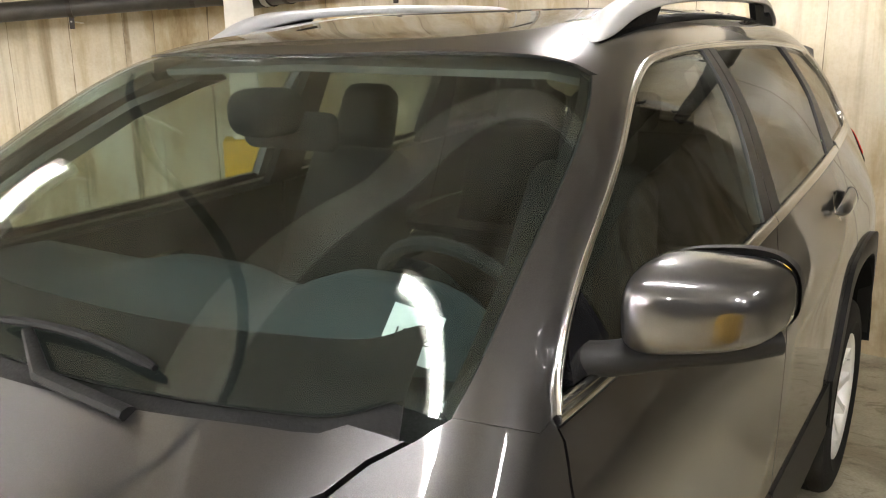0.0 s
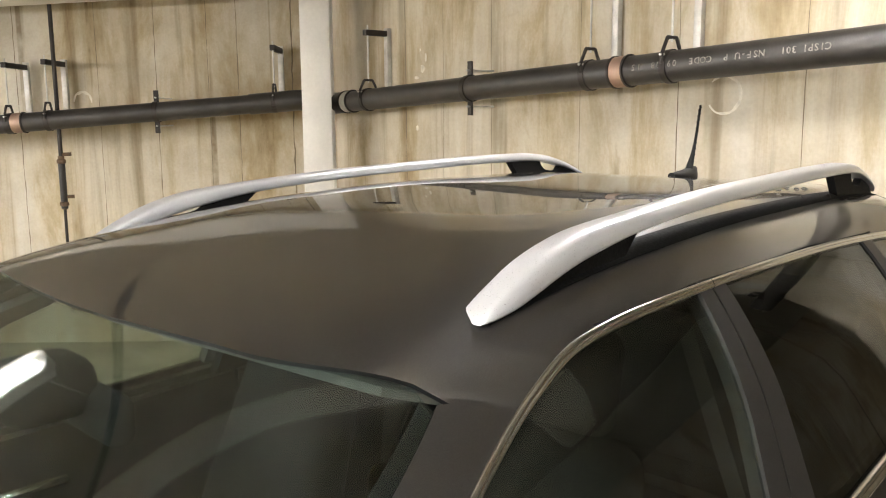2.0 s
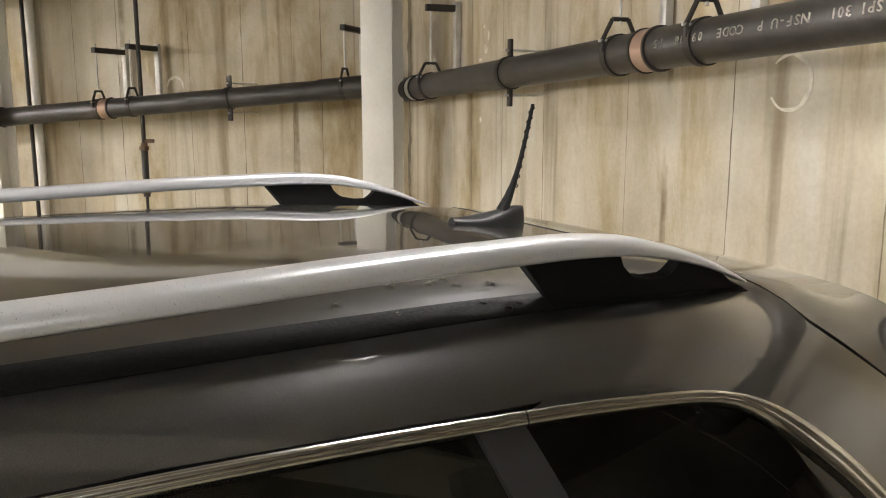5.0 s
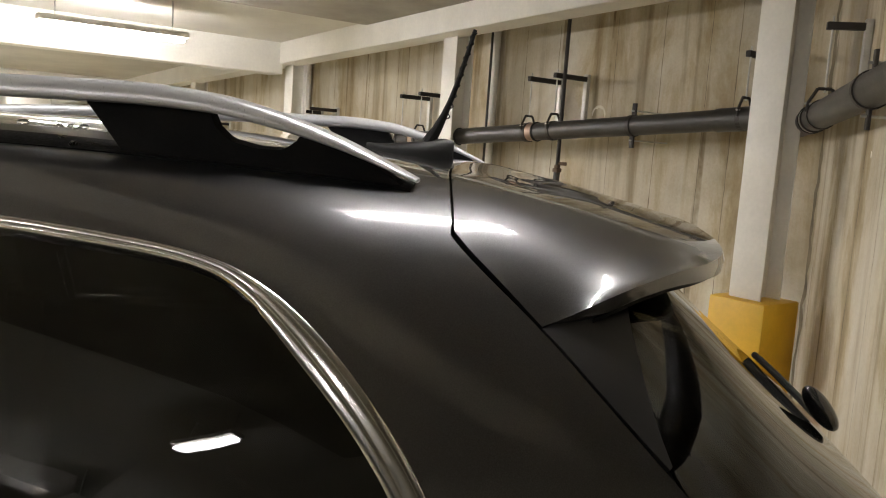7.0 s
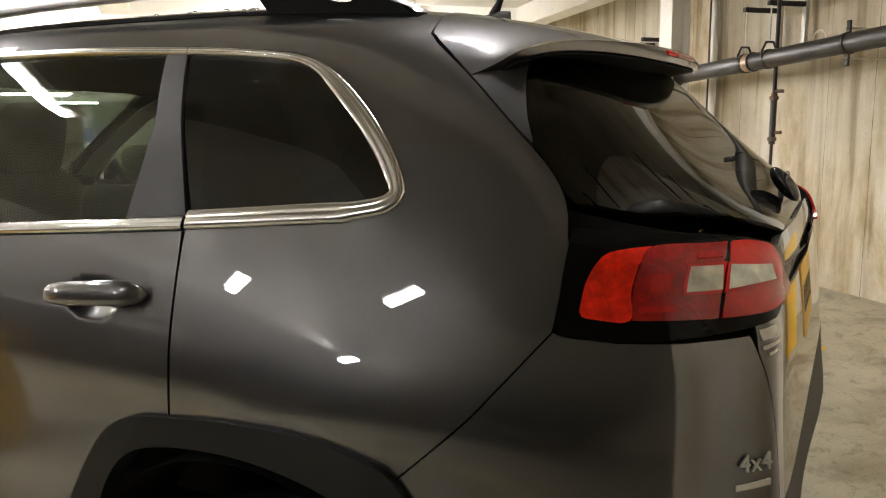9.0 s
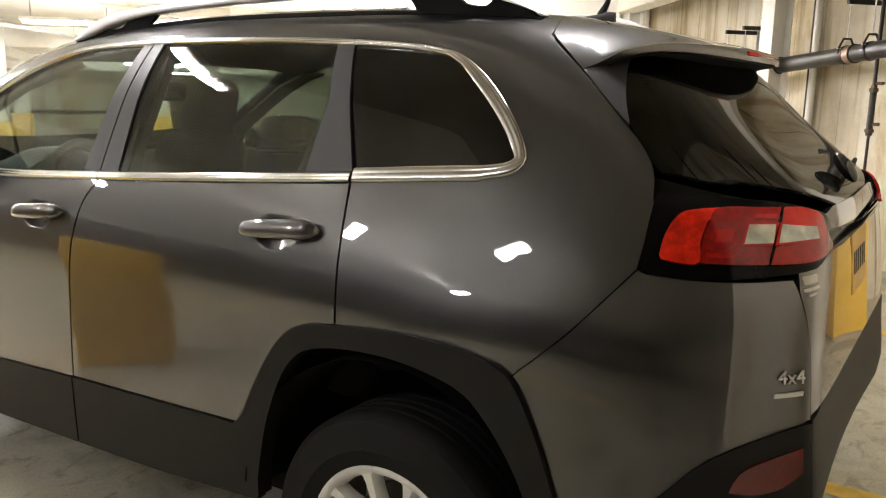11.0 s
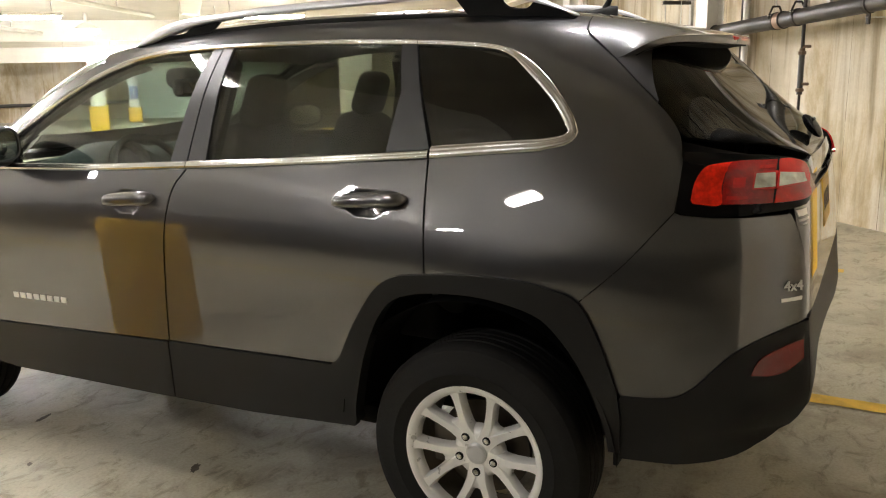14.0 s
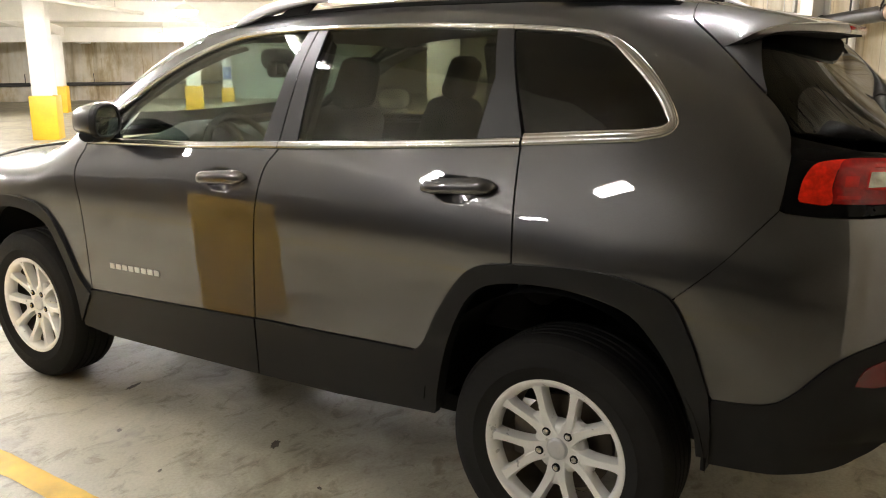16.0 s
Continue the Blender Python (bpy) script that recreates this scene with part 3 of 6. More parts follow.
def beam(a, b, drop, wide, label="white painted ceiling beam"):
    """A beam under the ceiling from a to b."""
    a, b = Vector(a), Vector(b)
    n = Vector((-(b - a).y, (b - a).x)).normalized() * wide / 2
    bm = bmesh.new()
    vs = []
    for p in (a, b):
        z = ceiling_z(p.x, p.y)
        for q in (n, -n):
            for d in (.02, -drop):
                vs.append(bm.verts.new((p.x + q.x, p.y + q.y, z + d)))
    for f in ((0, 1, 3, 2), (4, 6, 7, 5), (0, 4, 5, 1), (2, 3, 7, 6), (1, 5, 7, 3), (0, 2, 6, 4)):
        bm.faces.new([vs[k] for k in f])
    bmesh.ops.recalc_face_normals(bm, faces=bm.faces)
    bmesh.ops.bevel(bm, geom=list(bm.edges), offset=.008, segments=1, affect="EDGES")
    return tagged(part("ceiling_beam", bm, WHITE), label, "beam", "ceiling beams", "structure")


beam(COL1, tuple(hall(24, .56).xy), .26, .26)
for s in (6.3, 12.6, 18.9):
    beam(tuple(hall(s, .7).xy), tuple(hall(s, 22).xy), .36, .34)
for o in (5.5, 11.0, 17.0):
    beam(tuple(hall(-5.5 + o * .1, o).xy), tuple(hall(22, o).xy), .22, .30)


def tube_light(at, turn, short=0, glow=None, tubes=(-.035, .035), skirts=False, cover=False, label="fluorescent batten light with glowing tubes"):
    root = empty("ceiling_light", at, label, "light fixture", "ceiling lights")
    m = Matrix.Translation(at) @ Matrix.Rotation(radians(turn), 4, "Z") @ Matrix.Diagonal((short or 1, 1, 1, 1))
    bm = bmesh.new()
    box(bm, (-.64, -.07, 0), (.64, .07, .05), m, .006)
    part("housing", bm, WHITE, root)
    if skirts:
        for k in (-1, 1):
            bm = bmesh.new()
            box(bm, (-.64, k * .090 - .004, -.034), (.64, k * .090 + .004, .012), m, .002)
            box(bm, (-.64, min(k * .072, k * .087), 0), (.64, max(k * .072, k * .087), .012), m)
            part("reflector_wing", bm, WHITE, root)
    if cover:
        bm = bmesh.new()
        box(bm, (-.62, -.046, -.048), (.62, .046, -.003), m, .012)
        part("diffuser", bm, glow, root, "glowing frosted cover")
    for y in () if cover else tubes:
        bm = bmesh.new()
        rod(bm, m @ Vector((-.60, y, -.025)), m @ Vector((.60, y, -.025)), .016, 10)
        part("tube", bm, glow or TUBE, root, "glowing fluorescent tube")
    for x in (-.5, .5):
        bm = bmesh.new()
        q = m @ Vector((x, 0, .05))
        rod(bm, q, (q.x, q.y, ceiling_z(q.x, q.y) + .01), .008, 6)
        part("hanger", bm, GALV, root)
    return root


# near fixtures hang over the car and beside it; the rest follow the hall's grid
LIGHTS = [(.01, 1.65), (-2.70, -1.05), (3.70, .45), (4.45, -1.65), (6.25, -1.40), (3.9, -4.6), (.4, -4.6), (-2.9, -4.6), (-5.6, -2.3), (-7.5, -6.2), (-5.0, -8.6), (-10.6, -13.9), (-13.2, -15.8), (-1.5, -9.5), (-11.0, -8.4), (-6.0, -15.5), (-12.5, -11.5), (2.5, -9.0)]
for x, y in LIGHTS:
    near = x > 3.5 and y > -5
    glow = (COVERLOW if (x, y) == (3.70, .45) else COVERED) if near else TUBELOW if (x, y) == (-2.70, -1.05) else TUBEMID if y > 1 or y < -6 else TUBE
    single = y > 1 or (x, y) == (-2.70, -1.05)
    tube_light((x, y, ceiling_z(x, y) - .32), 45 if (x, y) == (-2.70, -1.05) else -45, .52 if near else .64 if y > 1 else 0, glow, (0,) if single else (-.035, .035), y > -2 and not near, near,
               "small ceiling light with a glowing frosted cover" if near else "fluorescent batten light with glowing tubes")

tube_light((1.02, -1.02, ceiling_z(1.02, -1.02) - .36), 4, 0, TUBELOW, (-.019, .019))


def dome_light(at, r=.22):
    root = empty("dome_light", (at[0], at[1], at[2]), "round glowing dome light on a stem under the ceiling", "light fixture", "dome lights")
    m = Matrix.Translation(at)
    bm = bmesh.new()
    lathe(bm, [(.0, -.085), (r * .45, -.075), (r * .8, -.045), (r, .0), (r * .97, .02), (.0, .02)], 28, m)
    part("diffuser", bm, DOME, root, "glowing round diffuser")
    bm = bmesh.new()
    lathe(bm, [(.0, .022), (r * .96, .022), (r * .55, .10), (.06, .13), (.0, .13)], 28, m)
    part("cap", bm, WHITE, root)
    bm = bmesh.new()
    rod(bm, (at[0], at[1], at[2] + .12), (at[0], at[1], ceiling_z(at[0], at[1]) + .01), .03, 10)
    part("stem", bm, WHITE, root)
    return root


dome_light((-7.3, -9.9, 2.19))
dome_light((-11.9, -14.6, 1.93), .24)

# pale painted partition at the end of the hall, and a level sign on a column before it
slab("partition_wall", [(-16.25, -18.75), (-19.6, -15.4), (-19.75, -15.55), (-16.4, -18.9)], 0, None, GREENWALL, "pale green painted partition at the end of the hall", "wall")
bm = bmesh.new()
box(bm, (-.12, -.19, -.008), (.12, .19, .008), facing((-15.07, -17.455, .86), (.673, .739, 0)), .004)
sign = tagged(part("level_sign", bm, SIGNBLUE), "blue level sign with a white number on a column", "sign")
lettering("number", "1", .26, facing((-15.06, -17.444, .88), (.673, .739, 0)), PAPER, sign, .002, "white number")

# dark pipe with its hangers along the far wall
a, b = Vector((-6.1, -26.6, .52)), Vector((-20.5, -16.5, .52))
bm = bmesh.new()
rod(bm, a, b, .055, 14)
far_pipe = tagged(part("far_pipe", bm, PIPE), "dark pipe along the far concrete wall", "pipe")
for k in range(9):
    p = a + (b - a) * (k + .5) / 9
    bm = bmesh.new()
    rod(bm, p, p + Vector((0, 0, .32)), .012, 8)
    part("hanger_rod", bm, BLACKSTEEL, far_pipe)

# slim pipes slung at a slant below the far ceiling
for x0, y0, x1, y1, r in ((-2.2, -6.5, -7.0, -8.0, .035), (-4.0, -10.2, -9.5, -12.0, .035), (-7.0, -7.4, -12.5, -9.0, .03)):
    bm = bmesh.new()
    rod(bm, (x0, y0, ceiling_z(x0, y0) - .22), (x1, y1, ceiling_z(x1, y1) - .22), r, 12)
    p = tagged(part("ceiling_pipe", bm, WHITE), "white painted pipe slung below the ceiling", "pipe", "ceiling pipes")
    for f in (.2, .5, .8):
        q = (x0 + (x1 - x0) * f, y0 + (y1 - y0) * f)
        z = ceiling_z(*q)
        bm = bmesh.new()
        rod(bm, (*q, z - .23), (*q, z + .01), .008, 6)
        part("hanger_rod", bm, GALV, p)
# red extinguisher box and yellow kerb by the broad column
bm = bmesh.new()
box(bm, (-.15, -.11, .16), (.15, .11, .46), Matrix.Translation((-12.25, -7.75, 0)) @ Matrix.Rotation(radians(45), 4, "Z"), .015)
tagged(part("red_box", bm, REDBOX), "dull red box on the yellow kerb", "box")
bm = bmesh.new()
box(bm, (-.75, -.62, 0), (.75, .62, .15), Matrix.Translation((-12.5, -7.95, 0)) @ Matrix.Rotation(radians(45), 4, "Z"), .02)
tagged(part("kerb", bm, YELLOW), "yellow painted concrete kerb round a column", "kerb")


# ---- the parked car ----
def car_curve(pts, step=.025):
    return smooth_path(pts, step)


BELT_Y = [-.95, -.86, -.53, -.2, .17, .36, .82, 1.18, 1.5, 1.7]
BELT_Z = [1.132, 1.136, 1.150, 1.160, 1.180, 1.190, 1.220, 1.246, 1.272, 1.285]


def belt(y):
    return float(knots(y, BELT_Y, BELT_Z))


def belt_line(a, b, up=0.0, n=24):
    return [(a + (b - a) * k / n, belt(a + (b - a) * k / n) + up) for k in range(n + 1)]


ARC = car_curve([(-.865, 1.148), (-.83, 1.190), (-.72, 1.272), (-.60, 1.347), (-.37, 1.475), (-.2, 1.545), (-.04, 1.580), (.26, 1.596), (.71, 1.600), (1.06, 1.590),
                 (1.24, 1.579), (1.34, 1.567), (1.410, 1.546), (1.476, 1.507), (1.540, 1.451), (1.591, 1.392), (1.620, 1.345), (1.625, 1.318), (1.60, 1.292), (1.54, 1.279)], .02)
ARC_IN = offset_line(ARC, [-(.012 + .018 * float(fade(p[0], 1.34, 1.50))) for p in ARC])


def arc_between(line, a, b):
    """The upper run of the window line between two y."""
    k = max(range(len(line)), key=lambda i: line[i][0])
    return [p for p in line[:k] if a < p[0] < b]


def on_arc(line, y):
    k = max(range(len(line)), key=lambda i: line[i][0])
    xs, zs = zip(*line[:k])
    return (y, float(np.interp(y, xs, zs)))


def arc_cut(line, a, b):
    """The upper run of the window line, cut off square at both y."""
    return [on_arc(line, a)] + [p for p in arc_between(line, a, b) if a + .003 < p[0] < b - .003] + [on_arc(line, b)]


GAP = .0058
B_TOP, B_LOW = .285, .248
SEAM_A = car_curve([(-.868, 1.118), (-.90, 1.03), (-.862, .90), (-.845, .75), (-.840, .520)])
SEAM_B = car_curve([(.248, 1.178), (.200, 1.115), (.178, 1.0), (.166, .85), (.150, .572)])
SEAM_C = car_curve([(1.186, 1.240), (1.196, 1.10), (1.207, .98), (1.209, .918)])
ARCH_R = car_curve([(.868, .590), (.905, .625), (.960, .735), (1.04, .853), (1.11, .900), (1.209, .916), (1.37, .930), (1.50, .930), (1.60, .914), (1.68, .884), (1.74, .78), (1.79, .645)])
ARCH_IN = car_curve([(.952, .40), (.958, .48), (1.00, .65), (1.075, .80), (1.18, .856), (1.38, .870), (1.55, .840), (1.63, .78), (1.70, .68), (1.755, .55), (1.77, .47)])
ARCH_F = car_curve([(-.842, .50), (-.92, .575), (-1.01, .73), (-1.12, .842), (-1.30, .875), (-1.50, .865), (-1.65, .80), (-1.76, .66), (-1.80, .50)])
ARCH_FIN = car_curve([(-.93, .36), (-.95, .50), (-1.03, .67), (-1.12, .78), (-1.30, .825), (-1.50, .81), (-1.62, .74), (-1.70, .60), (-1.73, .42)])
BUMP = car_curve([(1.68, .884), (1.75, .95), (1.80, 1.0), (1.85, 1.06), (1.905, 1.128)])
GATE = car_curve([(1.908, 1.268), (1.903, 1.300), (1.890, 1.332), (1.864, 1.367), (1.82, 1.410), (1.71, 1.508), (1.638, 1.564), (1.604, 1.590), (1.588, 1.604)])
REAR_X = .657


def rear_edge(z0, z1, n=14, x=REAR_X):
    zs = [z0 + (z1 - z0) * k / n for k in range(n + 1)]
    return [(float(on_skin("y", x, z)), z) for z in zs]


def tuck(z):
    """How far the rear bumper draws in towards its lower edge."""
    return .060 * np.clip((.63 - z) / .11, 0, 1) ** 1.6 - .007 * np.exp(-((z - .67) / .085) ** 2)


def shift(line, d):
    return offset_line(line, d)


def roof_edge(y):
    """Height of the roof panel's lower edge along the side."""
    return float(np.interp(y, [-.34, -.2, -.04, .26, .71, 1.06, 1.26, 1.45, 1.588], [1.546, 1.556, 1.583, 1.599, 1.603, 1.594, 1.596, 1.602, 1.604]))


ROOF_YS = np.linspace(-.33, 1.586, 60)
GATE_X = float(on_skin("x", 1.588, 1.604))
car = empty("suv", (0, 0, 0), "dark grey metallic SUV parked on the concrete floor", "car")


def even(pts, n):
    """n points spaced evenly along a plane line."""
    p = np.array(pts, float)
    d = np.concatenate([[0], np.cumsum(np.linalg.norm(np.diff(p, axis=0), axis=1))])
    t = np.linspace(0, d[-1], n)
    return np.stack([np.interp(t, d, p[:, 0]), np.interp(t, d, p[:, 1])], 1)


def frame_strip(name, outer, inner, material, parent, side, off=.001, depth=.010, label=""):
    """A bright strip with a rounded, two-step section between two lines on the car's side."""
    n = max(6, int(len(outer) * 1.2))
    o, i = even(outer, n), even(inner, n)
    section = [(0, -depth), (0, .002), (.10, .0052), (.30, .0066), (.52, .0056), (.60, .0046), (.64, .0050), (.84, .0046), (1, .001), (1, -depth)]
    rows = []
    for f, h in section:
        p, g = skin_points("x", o + (i - o) * f, side)
        rows.append(p + g * (off + h))
    k = len(section)
    verts = [tuple(r[j]) for j in range(n) for r in rows]
    faces = [(j * k + a, j * k + (a + 1) % k, (j + 1) * k + (a + 1) % k, (j + 1) * k + a) for j in range(n - 1) for a in range(k)]
    faces += [tuple(range(k)), tuple((n - 1) * k + a for a in range(k))]
    bm = bmesh.new()
    vs = [bm.verts.new(v) for v in verts]
    for f in faces:
        bm.faces.new([vs[a] for a in f])
    bmesh.ops.recalc_face_normals(bm, faces=bm.faces)
    return part(name, bm, material, parent, label, 50)


def scoop(y, z):
    """A dished hollow in a door behind its handle."""
    return lambda u, v: -.019 * np.clip(1 - ((u - y) / .076) ** 2 - ((v - z + .004) / .043) ** 2, 0, 1) ** 1.25


def handle(y0, y1, z, parent, side):
    """A painted pull handle, deeper at its lock end, over a scooped cup."""
    mid = (y0 + y1) / 2
    n, m = 22, 14
    rise = .085
    us = [y0 + (y1 - y0) * (.5 - .5 * math.cos(math.pi * k / n)) for k in range(n + 1)]
    pts, _ = skin_points("x", [(u, z + rise * (u - mid)) for u in us], side)
    _, g = skin_points("x", [(mid, z)], side)
    g = Vector(g[0])
    along = (Vector(pts[-1]) - Vector(pts[0])).normalized()
    up = g.cross(along) if g.cross(along).z > 0 else along.cross(g)

    def loft(name, lo, hi, grow, to):
        bm = bmesh.new()
        rings = []
        for k in range(lo, hi + 1):
            f = (us[k] - y0) / (y1 - y0)
            end = max(0.0, 1 - abs(2 * f - 1) ** 4.5) ** .5
            tall = (.0222 + .0045 * f) * max(end, .10) + grow
            deep = .0150 * max(end, .12) + grow
            c = Vector(pts[k]) + g * (.004 + .024 * end)
            rings.append([bm.verts.new(c + up * (tall * math.copysign(abs(math.sin(a)) ** .75, math.sin(a))) + g * (deep * math.copysign(abs(math.cos(a)) ** .75, math.cos(a)))) for a in (2 * math.pi * i / m for i in range(m))])
        for a, b in zip(rings, rings[1:]):
            for i in range(m):
                bm.faces.new((a[i], a[(i + 1) % m], b[(i + 1) % m], b[i]))
        bm.faces.new(rings[0])
        bm.faces.new(rings[-1])
        bmesh.ops.recalc_face_normals(bm, faces=bm.faces)
        return part(name, bm, PAINT, to, "", 60)

    cut = next(k for k in range(n) if us[k] > y0 + .70 * (y1 - y0))
    h = loft("handle", 0, cut + 2, 0, parent)
    loft("lock_cap", cut + 1, n, .0016, h)
    return h


for side in (1, -1):
    # front door
    low_f = [(y, .520 + .045 * (y + .84) / .985) for y in np.linspace(-.84, .145, 30)]
    outline = belt_line(-.868, .246, -.003) + shift(SEAM_B, -GAP / 2)[1:] + low_f[::-1] + shift(SEAM_A, GAP / 2)[::-1]
    door = panel("front_door", "x", outline, PAINT, car, side, label="dark grey metallic front door", shape=scoop(-.012, 1.063), patch=((-.012, 1.063), (.084, .058), .009))
    a, b = (.232, 1.568), (.168, belt(.168) + .026)
    glass = belt_line(-.80, .168, .026) + straight([b, on_arc(ARC_IN, .240)])[1:] + arc_between(ARC_IN, -.78, .240)[::-1]
    panel("window_pane", "x", glass, GLASS, door, side, -.006, .004, .06, "clear side window glass")
    pill = straight([(.170, belt(.17) + .026), on_arc(ARC_IN, .242)]) + straight([on_arc(ARC_IN, B_TOP - GAP / 2), (B_LOW - GAP / 2, belt(.24) + .026)])
    panel("pillar_trim", "x", pill, PILLAR, door, side, -.001, .03, .05, "satin dark pillar trim")
    frame_strip("belt_trim", belt_line(-.868, .246, 0), belt_line(-.855, .246, .024), CHROME, door, side, label="bright chrome belt strip")
    frame_strip("window_trim", arc_between(ARC, -9, .2) + arc_cut(ARC, .205, B_TOP - .001), arc_between(ARC_IN, -9, .2) + arc_cut(ARC_IN, .205, B_TOP - .001), CHROME, door, side, label="bright chrome window strip")
    panel("mirror_sail", "x", [(-.80, belt(-.8) + .026), (-.66, belt(-.66) + .026), (-.70, 1.262), (-.775, 1.215)], GLOSSBLACK, door, side, -.002, .02, .04, "gloss black mirror corner")
    handle(-.125, .125, 1.065, door, side)
    # rear door
    low_r = [(y, .567 + .023 * (y - .155) / .713) for y in np.linspace(.155, .868, 22)]
    arch1 = [p for p in ARCH_R if p[0] < 1.204]
    outline = belt_line(.252, 1.182, -.003) + shift(SEAM_C, -GAP / 2)[1:] + arch1[::-1] + low_r[::-1] + shift(SEAM_B, GAP / 2)[::-1]
    rdoor = panel("rear_door", "x", outline, PAINT, car, side, label="dark grey metallic rear door", shape=scoop(.993, 1.113), patch=((.993, 1.113), (.084, .058), .009))
    glass = belt_line(.332, 1.035, .026) + straight([(1.035, belt(1.035) + .026), (1.055, 1.44), on_arc(ARC_IN, 1.012)])[1:] + arc_between(ARC_IN, .334, 1.01)[::-1] + straight([on_arc(ARC_IN, .334), (.332, belt(.332) + .026)])
    panel("window_pane", "x", glass, REARGLASS, rdoor, side, -.006, .004, .06, "lightly tinted side window glass")
    pill = straight([(B_LOW + GAP / 2, belt(.25) + .026), on_arc(ARC_IN, B_TOP + GAP / 2)]) + straight([on_arc(ARC_IN, .332), (.330, belt(.33) + .026)])
    panel("pillar_trim", "x", pill, PILLAR, rdoor, side, -.001, .03, .05, "satin dark pillar trim")
    pill = straight([(1.037, belt(1.037) + .026), (1.057, 1.44), on_arc(ARC_IN, 1.014)]) + straight([on_arc(ARC_IN, 1.0695), (1.182, belt(1.182) + .026)])
    panel("rear_pillar_trim", "x", pill, PILLAR, rdoor, side, -.001, .03, .05, "satin dark quarter trim")
    frame_strip("belt_trim", belt_line(.250, 1.182, 0), belt_line(.250, 1.182, .024), CHROME, rdoor, side, label="bright chrome belt strip")
    frame_strip("window_trim", arc_cut(ARC, B_TOP + .001, 1.0695), arc_cut(ARC_IN, B_TOP + .001, 1.0695), CHROME, rdoor, side, label="bright chrome window strip")
    handle(.875, 1.135, 1.115, rdoor, side)
    # rear quarter
    arch2 = [p for p in ARCH_R if 1.213 < p[0] < 1.679]
    top = [(y, roof_edge(y)) for y in ROOF_YS if y > 1.075]
    arc_q = [p for p in ARC if p[0] > 1.075]
    low_q = belt_line(1.19, 1.54, -.001)
    outline = arc_q + low_q[::-1][1:] + shift(SEAM_C, GAP / 2)[1:] + arch2 + shift(BUMP, GAP / 4) + [(1.905, 1.14), (1.909, 1.20), (1.910, 1.255)] + shift(GATE, GAP / 2) + top[::-1]
    quarter = panel("rear_quarter", "x", outline, PAINT, car, side, label="dark grey metallic rear quarter panel")
    inner_q = [on_arc(ARC_IN, 1.0715)] + [ARC_IN[k] for k in range(len(ARC)) if ARC[k][0] > 1.085]
    outer_q = [on_arc(ARC, 1.0715)] + [ARC[k] for k in range(len(ARC)) if ARC[k][0] > 1.085]
    low_o, low_i = belt_line(1.19, 1.53, 0)[::-1], belt_line(1.19, 1.53, .034)[::-1]
    frame_strip("window_trim", outer_q + low_o, inner_q + low_i, CHROME, quarter, side, label="broad bright chrome window surround")
    glass = [p for p in inner_q] + low_i + straight([(1.190, belt(1.19) + .034), on_arc(ARC_IN, 1.0715)])[1:]
    panel("window_pane", "x", glass, PRIVACY, quarter, side, -.006, .004, .06, "dark tinted quarter window glass")
    # windscreen pillar
    ws = car_curve([(-.345, 1.548), (-.62, 1.405), (-.81, 1.295), (-.93, 1.222), (-1.00, 1.182)])
    arc_f = [p for p in ARC if p[0] < -.03 and p[1] < 1.59]
    arc_f = arc_f[:max(1, len([p for p in arc_between(ARC, -9, -.03)]))]
    outline = arc_f + [(-.045, 1.583)] + [(y, roof_edge(y)) for y in ROOF_YS[::-1] if y < -.05] + ws + [(-.905, 1.140)]
    panel("windscreen_pillar", "x", outline, PAINT, car, side, 0, .03, label="dark grey metallic windscreen pillar")
    # front wing
    top = [(-.9055, 1.1395), (-1.0005, 1.1815), (-1.05, 1.168), (-1.10, 1.154), (-1.15, 1.134), (-1.35, 1.094), (-1.6, 1.055), (-1.85, 1.0), (-2.05, .93)]
    outline = [(-.8715, 1.1465)] + shift(SEAM_A, -GAP / 2) + [p for p in ARCH_F][::1][1:] + straight([(-1.80, .50), (-1.95, .52), (-2.12, .62), (-2.14, .80), (-2.05, .93)]) + top[::-1]
    panel("front_wing", "x", outline, PAINT, car, side, label="dark grey metallic front wing")
    # black cladding
    sill = [(y, .515 + .045 * (y + .84) / .985) for y in np.linspace(-.838, .144, 30)] + [(y, .562 + .023 * (y - .15) / .713) for y in np.linspace(.155, .866, 22)]
    low = [(.94, .385), (.52, .355), (.18, .345), (-.23, .335), (-.73, .325), (-.925, .34)]
    cut = .149
    lowf, lowr = [p for p in straight(low, .05) if p[0] < cut - .004], [p for p in straight(low, .05) if p[0] > cut + .004]
    panel("sill_cladding", "x", [p for p in sill if p[0] < cut - .003] + [(cut - .003, .556), (cut - .003, .345)] + lowf + [(-.94, .48), (-.86, .505)], CLAD, car, side, .006, .03, label="black plastic sill cladding")
    panel("sill_cladding", "x", [(cut + .003, .344), (cut + .003, .556)] + [p for p in sill if p[0] > cut + .003] + [(.90, .60), (.955, .50)] + lowr, CLAD, car, side, .006, .03, label="black plastic sill cladding")
    panel("arch_cladding", "x", ARCH_R + [(1.80, .56), (1.80, .47)] + ARCH_IN[::-1] + [(.90, .50)], CLAD, car, side, .014, .05, label="black plastic wheel arch trim")
    panel("arch_cladding", "x", ARCH_F + ARCH_FIN[::-1], CLAD, car, side, .014, .05, label="black plastic wheel arch trim")
    # rear bumper
    up = straight([(1.905, 1.128), (1.92, 1.122), (2.0, 1.116), (2.08, 1.116), rear_edge(1.122, 1.123)[0]])
    lo_edge = car_curve([(1.80, .632), (1.92, .640), (1.98, .672), (2.05, .750), (2.10, .790), (2.16, .822), (float(on_skin("y", REAR_X, .850)), .850)])
